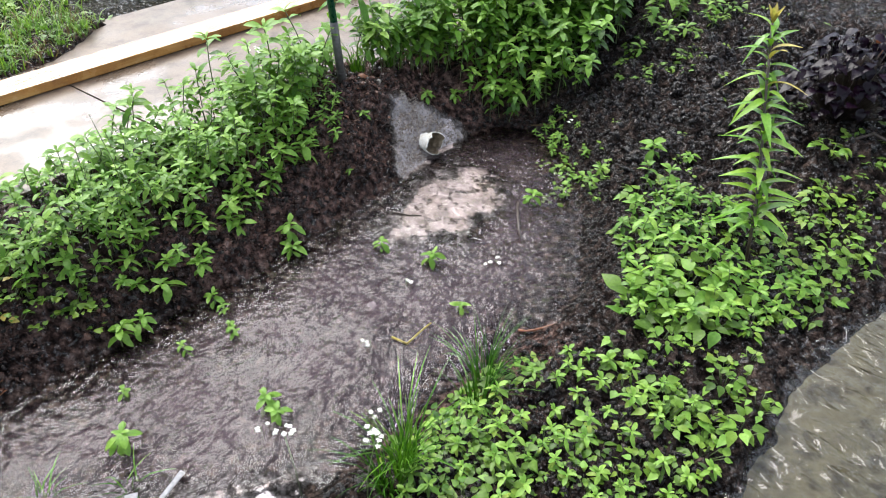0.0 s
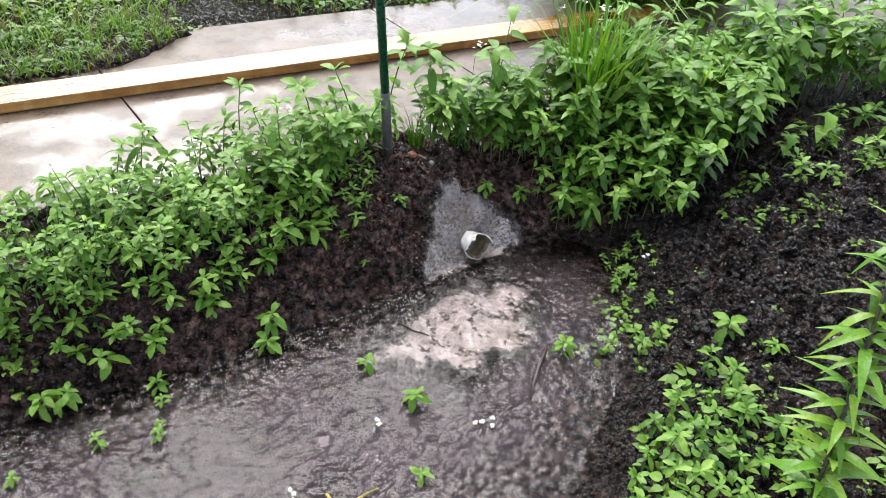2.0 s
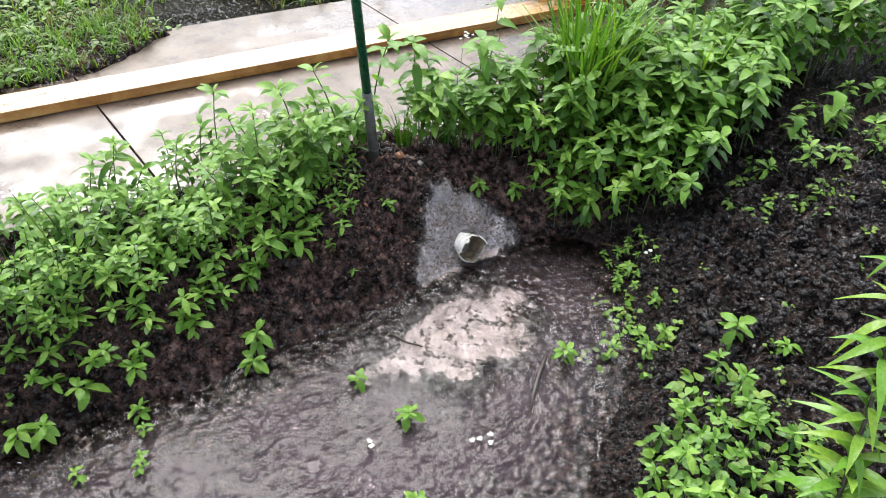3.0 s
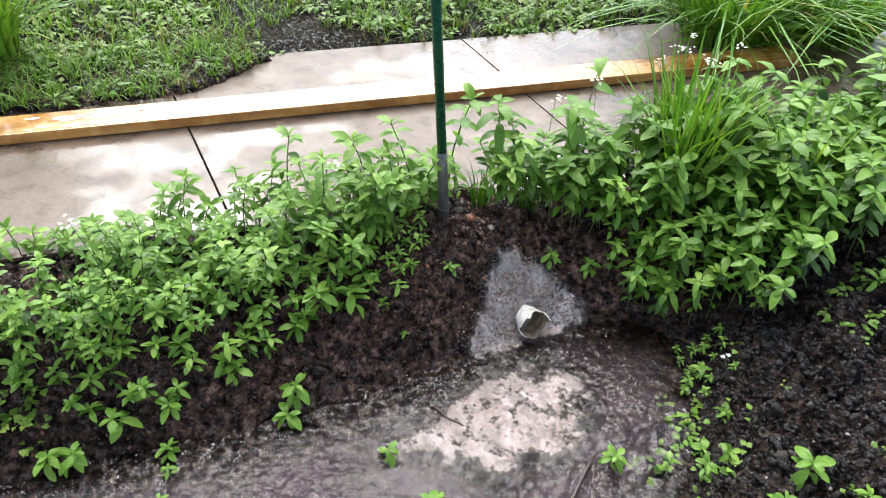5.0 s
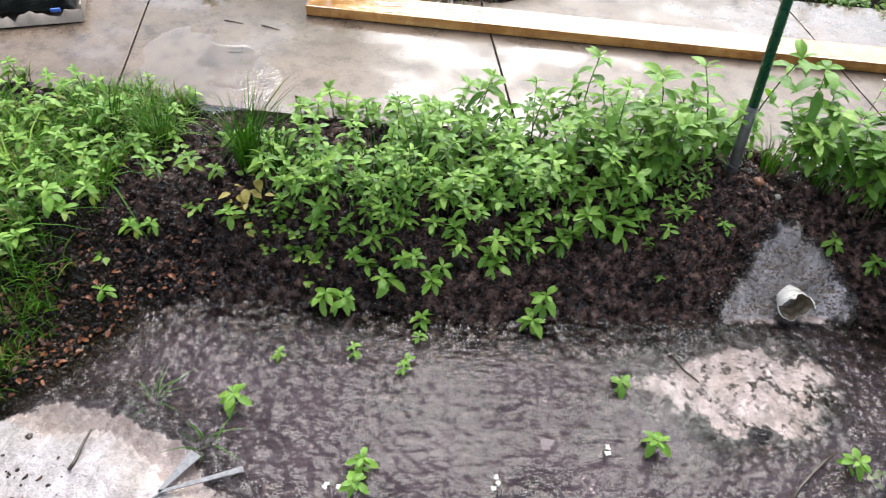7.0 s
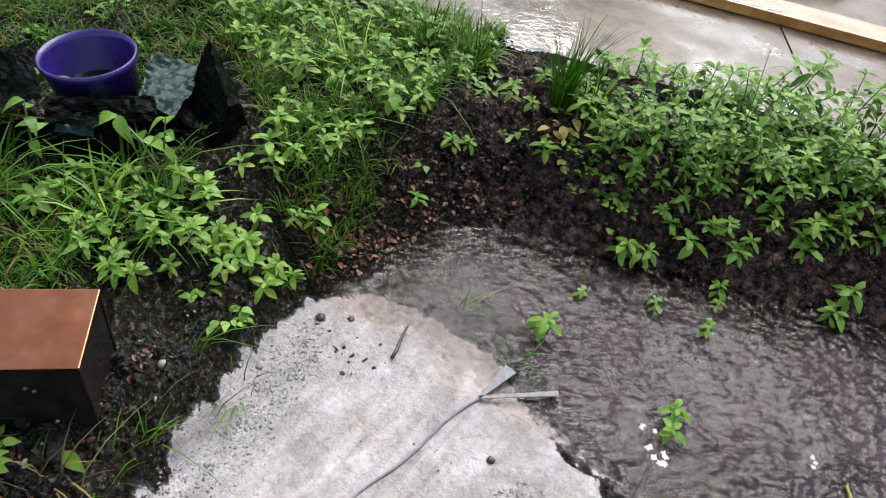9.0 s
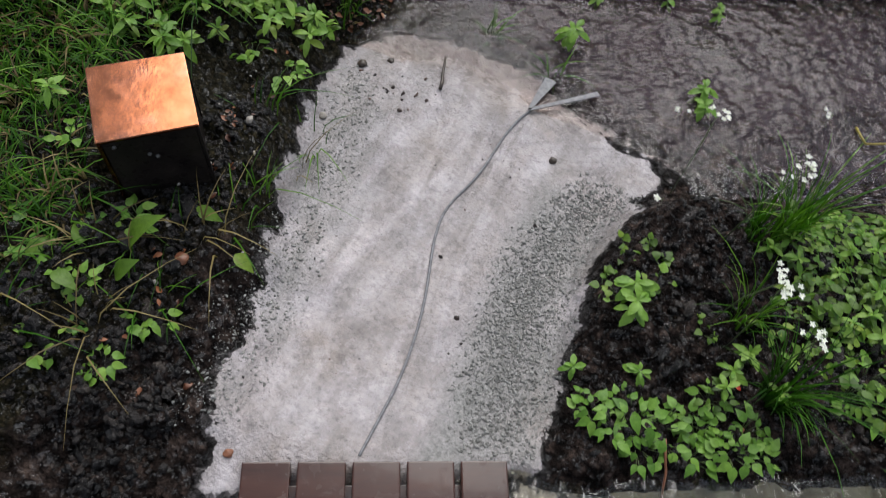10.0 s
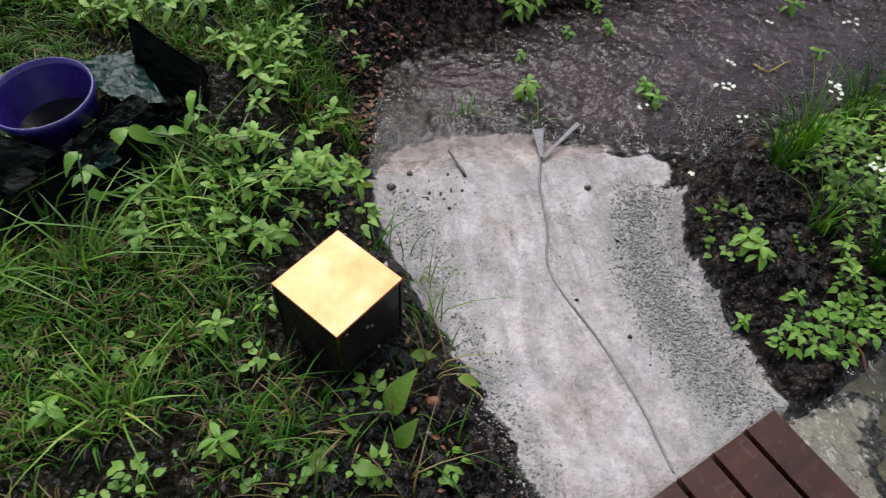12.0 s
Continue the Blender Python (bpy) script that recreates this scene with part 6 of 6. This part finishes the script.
CLODS = [([(-1.00, 1.62), (-.60, 2.00), (-.30, 2.40), (-.14, 2.62), (-.05, 2.98), (-.35, 2.9), (-.55, 2.35), (-.95, 1.85)], 4200, 0.0055, "wet crumbs of dark mulch on the bank"),
         ([(0.64, 2.40), (1.1, 2.35), (1.8, 2.5), (1.8, 3.9), (1.0, 3.6), (0.66, 3.05)], 5200, 0.0085, "wet lumps of black mud"),
         ([(-.75, -.25), (-.30, -.25), (-.42, -.05), (-.62, .10), (-.86, .45), (-.98, .5), (-.85, .1)], 3200, 0.0055, "wet crumbs of dark soil beside the chute"),
         ([(-.22, 1.05), (-.06, .62), (.06, .45), (.30, .70), (.55, 1.0), (.85, 1.3), (.60, 1.62), (.34, 1.70), (.1, 1.44)], 3800, 0.0055, "wet crumbs of dark soil among weeds"),
         ([(-1.10, .75), (-1.10, 1.0), (-1.22, 1.28), (-1.05, 1.56), (-1.2, 1.7), (-1.45, 1.35), (-1.30, .9)], 2200, 0.0055, "wet crumbs of dark mulch on the bank"),
         ([(.60, 1.75), (.70, 2.4), (.95, 2.35), (1.3, 2.0), (1.05, 1.55), (.75, 1.55)], 2000, 0.006, "wet crumbs of dark soil under leaves"),
         ([(.50, 1.85), (.58, 2.3), (.60, 2.7), (.48, 3.0), (.30, 3.02), (.20, 2.95), (.10, 3.02), (.30, 3.12), (.72, 3.05), (.75, 2.4), (.66, 1.8)], 2600, 0.0048, "wet crumbs of black mud at the water's edge")]
for n, (poly, count, size, label) in enumerate(CLODS):
    pebble_field("soil_clods", poly, count, size, CLOD if n in (0, 4) else MUD, 96 + n, label, 0.25 if n in (0, 4) else 0.1)


pebble_field("mulch_lumps", CLODS[0][0], 420, 0.0095, CLOD, 121, "wet lumps of dark red-brown mulch", -0.25)
pebble_field("mud_lumps", CLODS[2][0], 300, 0.0092, MUD, 122, "wet lumps of black soil beside the chute", -0.2)
pebble_field("mud_lumps", CLODS[3][0], 300, 0.0092, MUD, 123, "wet lumps of black soil among weeds", -0.25)


def build_stone(x, y, r, material, seed, label):
    bm = bmesh.new()
    bmesh.ops.create_icosphere(bm, subdivisions=3, radius=r)
    for v in bm.verts:
        v.co *= 1 + 0.35 * noise.noise(v.co * (1.2 / r) + Vector((seed, 0, 0)))
        v.co.z *= 0.65
    ob = part("stone", bm, material, smooth=True)
    ob.matrix_world = pose(x, y, gz1(x, y) + r * 0.25, 0, 0, seed * 40)
    return tagged(ob, label, "stone", "loose stones")


for n, (x, y, r, m) in enumerate([(-.645, .11, .013, RED_STONE), (-.45, -.005, .009, RED_STONE), (-.305, -.015, .008, RED_STONE), (-.26, 2.86, .016, RED_STONE), (-.20, 2.89, .012, PALE_STONE),
                                  (-.90, .60, .010, PALE_STONE), (-.47, .98, .010, TWIG), (-.99, .79, .012, TWIG), (-.96, .86, .009, TWIG), (.24, .73, .006, RED_STONE)]):
    build_stone(x, y, r, m, n + 1, "small reddish stone half sunk in wet soil" if m is RED_STONE else ("small pale stone in wet soil" if m is PALE_STONE else "dark clod of earth on pale sand"))


def build_big_leaf(x, y, length, az, lift, seed, material=None):
    rng = random.Random(seed)
    a = Acc()
    v, f = leaf_at(np.array((0, 0, 0.012)), az, lift, length, 0.27, 0.4, rng, 0.2, 7, 0.75)
    a.put(v, f)
    ob = a.ob("dock_leaf", material or ROUND)
    ob.matrix_world = pose(x, y, gz1(x, y))
    return tagged(ob, "single broad light green leaf beside the black box", "leaf", "broad leaves")


for n, s in enumerate([(-.72, .19, .055, 0.4, 0.1), (-.71, .05, .10, 1.4, 1.25), (-.68, .0, .07, 1.0, 1.1), (-.75, -.02, .06, 2.5, .3), (-.80, -.10, .06, 1.5, .3), (-.73, -.08, .055, .4, .3), (-.62, .20, .05, .2, .1)]):
    build_big_leaf(*s, 870 + n)
flat_litter("yellow_leaves", [(-1.24, 1.58), (-1.12, 1.58), (-1.12, 1.68), (-1.26, 1.70)], 16, 0.04, YELLOW, 880, "small yellowed leaves at the foot of the grass tuft", None, 0.03)


# ---------------------------------------------------------------- carton on the sidewalk
def build_carton():
    e = base_of("carton", pose(-2.44, 1.66, WALK_TOP + 0.004, 0, 0, 66), "torn wet cardboard tray filled with black plastic", "box")
    card = simple("wet_cardboard", [(0.3, (0.13, 0.100, 0.075)), (0.7, (0.29, 0.245, 0.20))], 9, 0.5, 0.0, 60, 0.3, 0.003, True)
    film = simple("white_film", [(0.3, (0.55, 0.58, 0.60)), (0.7, (0.80, 0.80, 0.80))], 8, 0.3, 0.0, 25, 0.6, 0.01, True)
    blue = simple("blue_film", [(0.3, (0.02, 0.08, 0.35)), (0.7, (0.05, 0.16, 0.5))], 8, 0.3, local=True)
    w, d, h = 0.60, 0.50, 0.055
    part("bottom", box_bm((w, d, 0.006), (-w / 2, d / 2, 0.003), 0.001), card, e)
    for size, at in (((w, 0.006, h), (-w / 2, d - 0.003, h / 2 + 0.006)), ((0.006, d - 0.02, h), (-0.003, d / 2, h / 2 + 0.006)), ((0.006, d - 0.02, h), (-w + 0.003, d / 2, h / 2 + 0.006))):
        part("panel", box_bm(size, at, 0.001), card, e)
    rng = random.Random(77)
    bm = bmesh.new()
    low, top = [], []
    for i in range(31):
        x = -w * i / 30
        low.append([bm.verts.new((x, y, 0.004)) for y in (-0.012, -0.008)])
        z = 0.035 + 0.012 * math.sin(i * 0.9) + rng.uniform(-0.010, 0.012)
        top.append([bm.verts.new((x, y + 0.02, z)) for y in (-0.012, -0.008)])
    for i in range(30):
        for k in (0, 1):
            bm.faces.new((low[i][k], low[i + 1][k], top[i + 1][k], top[i][k]))
        bm.faces.new((top[i][0], top[i + 1][0], top[i + 1][1], top[i][1]))
    bmesh.ops.recalc_face_normals(bm, faces=bm.faces)
    part("torn_flap", bm, card, e, "torn pale cardboard edge", True)

    def drape(name, x0, x1, y0, y1, z, rise, seed, material, label):
        bm = bmesh.new()
        bmesh.ops.create_grid(bm, x_segments=40, y_segments=40, size=0.5)
        for v in bm.verts:
            x, y = v.co.x, v.co.y
            lift = noise.noise(Vector((x * 5 + seed, y * 5, 2))) + 0.4 * noise.noise(Vector((x * 14, y * 14 + seed, 2)))
            edge = max(abs(x), abs(y)) * 2
            v.co = Vector((x0 + (x + 0.5) * (x1 - x0), y0 + (y + 0.5) * (y1 - y0), z + rise * (1 - edge ** 4) + 0.018 * lift))
        part(name, bm, material, e, label, True)

    drape("black_film", -w + 0.01, -0.02, 0.015, d - 0.02, 0.045, 0.06, 3, SACK, "crumpled black plastic film")
    drape("white_film", -w + 0.02, -0.14, d * 0.62, d + 0.10, 0.10, 0.10, 8, film, "crumpled white plastic film")
    part("blue_strip", box_bm((0.035, 0.010, 0.014), (-0.09, 0.004, 0.050), 0.003), blue, e, "scrap of blue film")


build_carton()


def build_petal(x, y):
    a = Acc()
    for k in range(3):
        v, f = leaf_at(np.array((0, 0, 0.0)), 2.1 * k, 0.3, 0.011, 0.4, 0.3, random.Random(k), 0.2, 4, 0.7)
        a.put(v, f)
    ob = a.ob("red_petal", simple("red_petal", [(0.3, (0.45, 0.03, 0.012)), (0.7, (0.62, 0.07, 0.025))], 60, 0.4))
    ob.matrix_world = pose(x, y, gz1(x, y) + 0.012)
    return tagged(ob, "small fallen red petal among green weeds", "petal")


build_petal(0.18, 0.79)
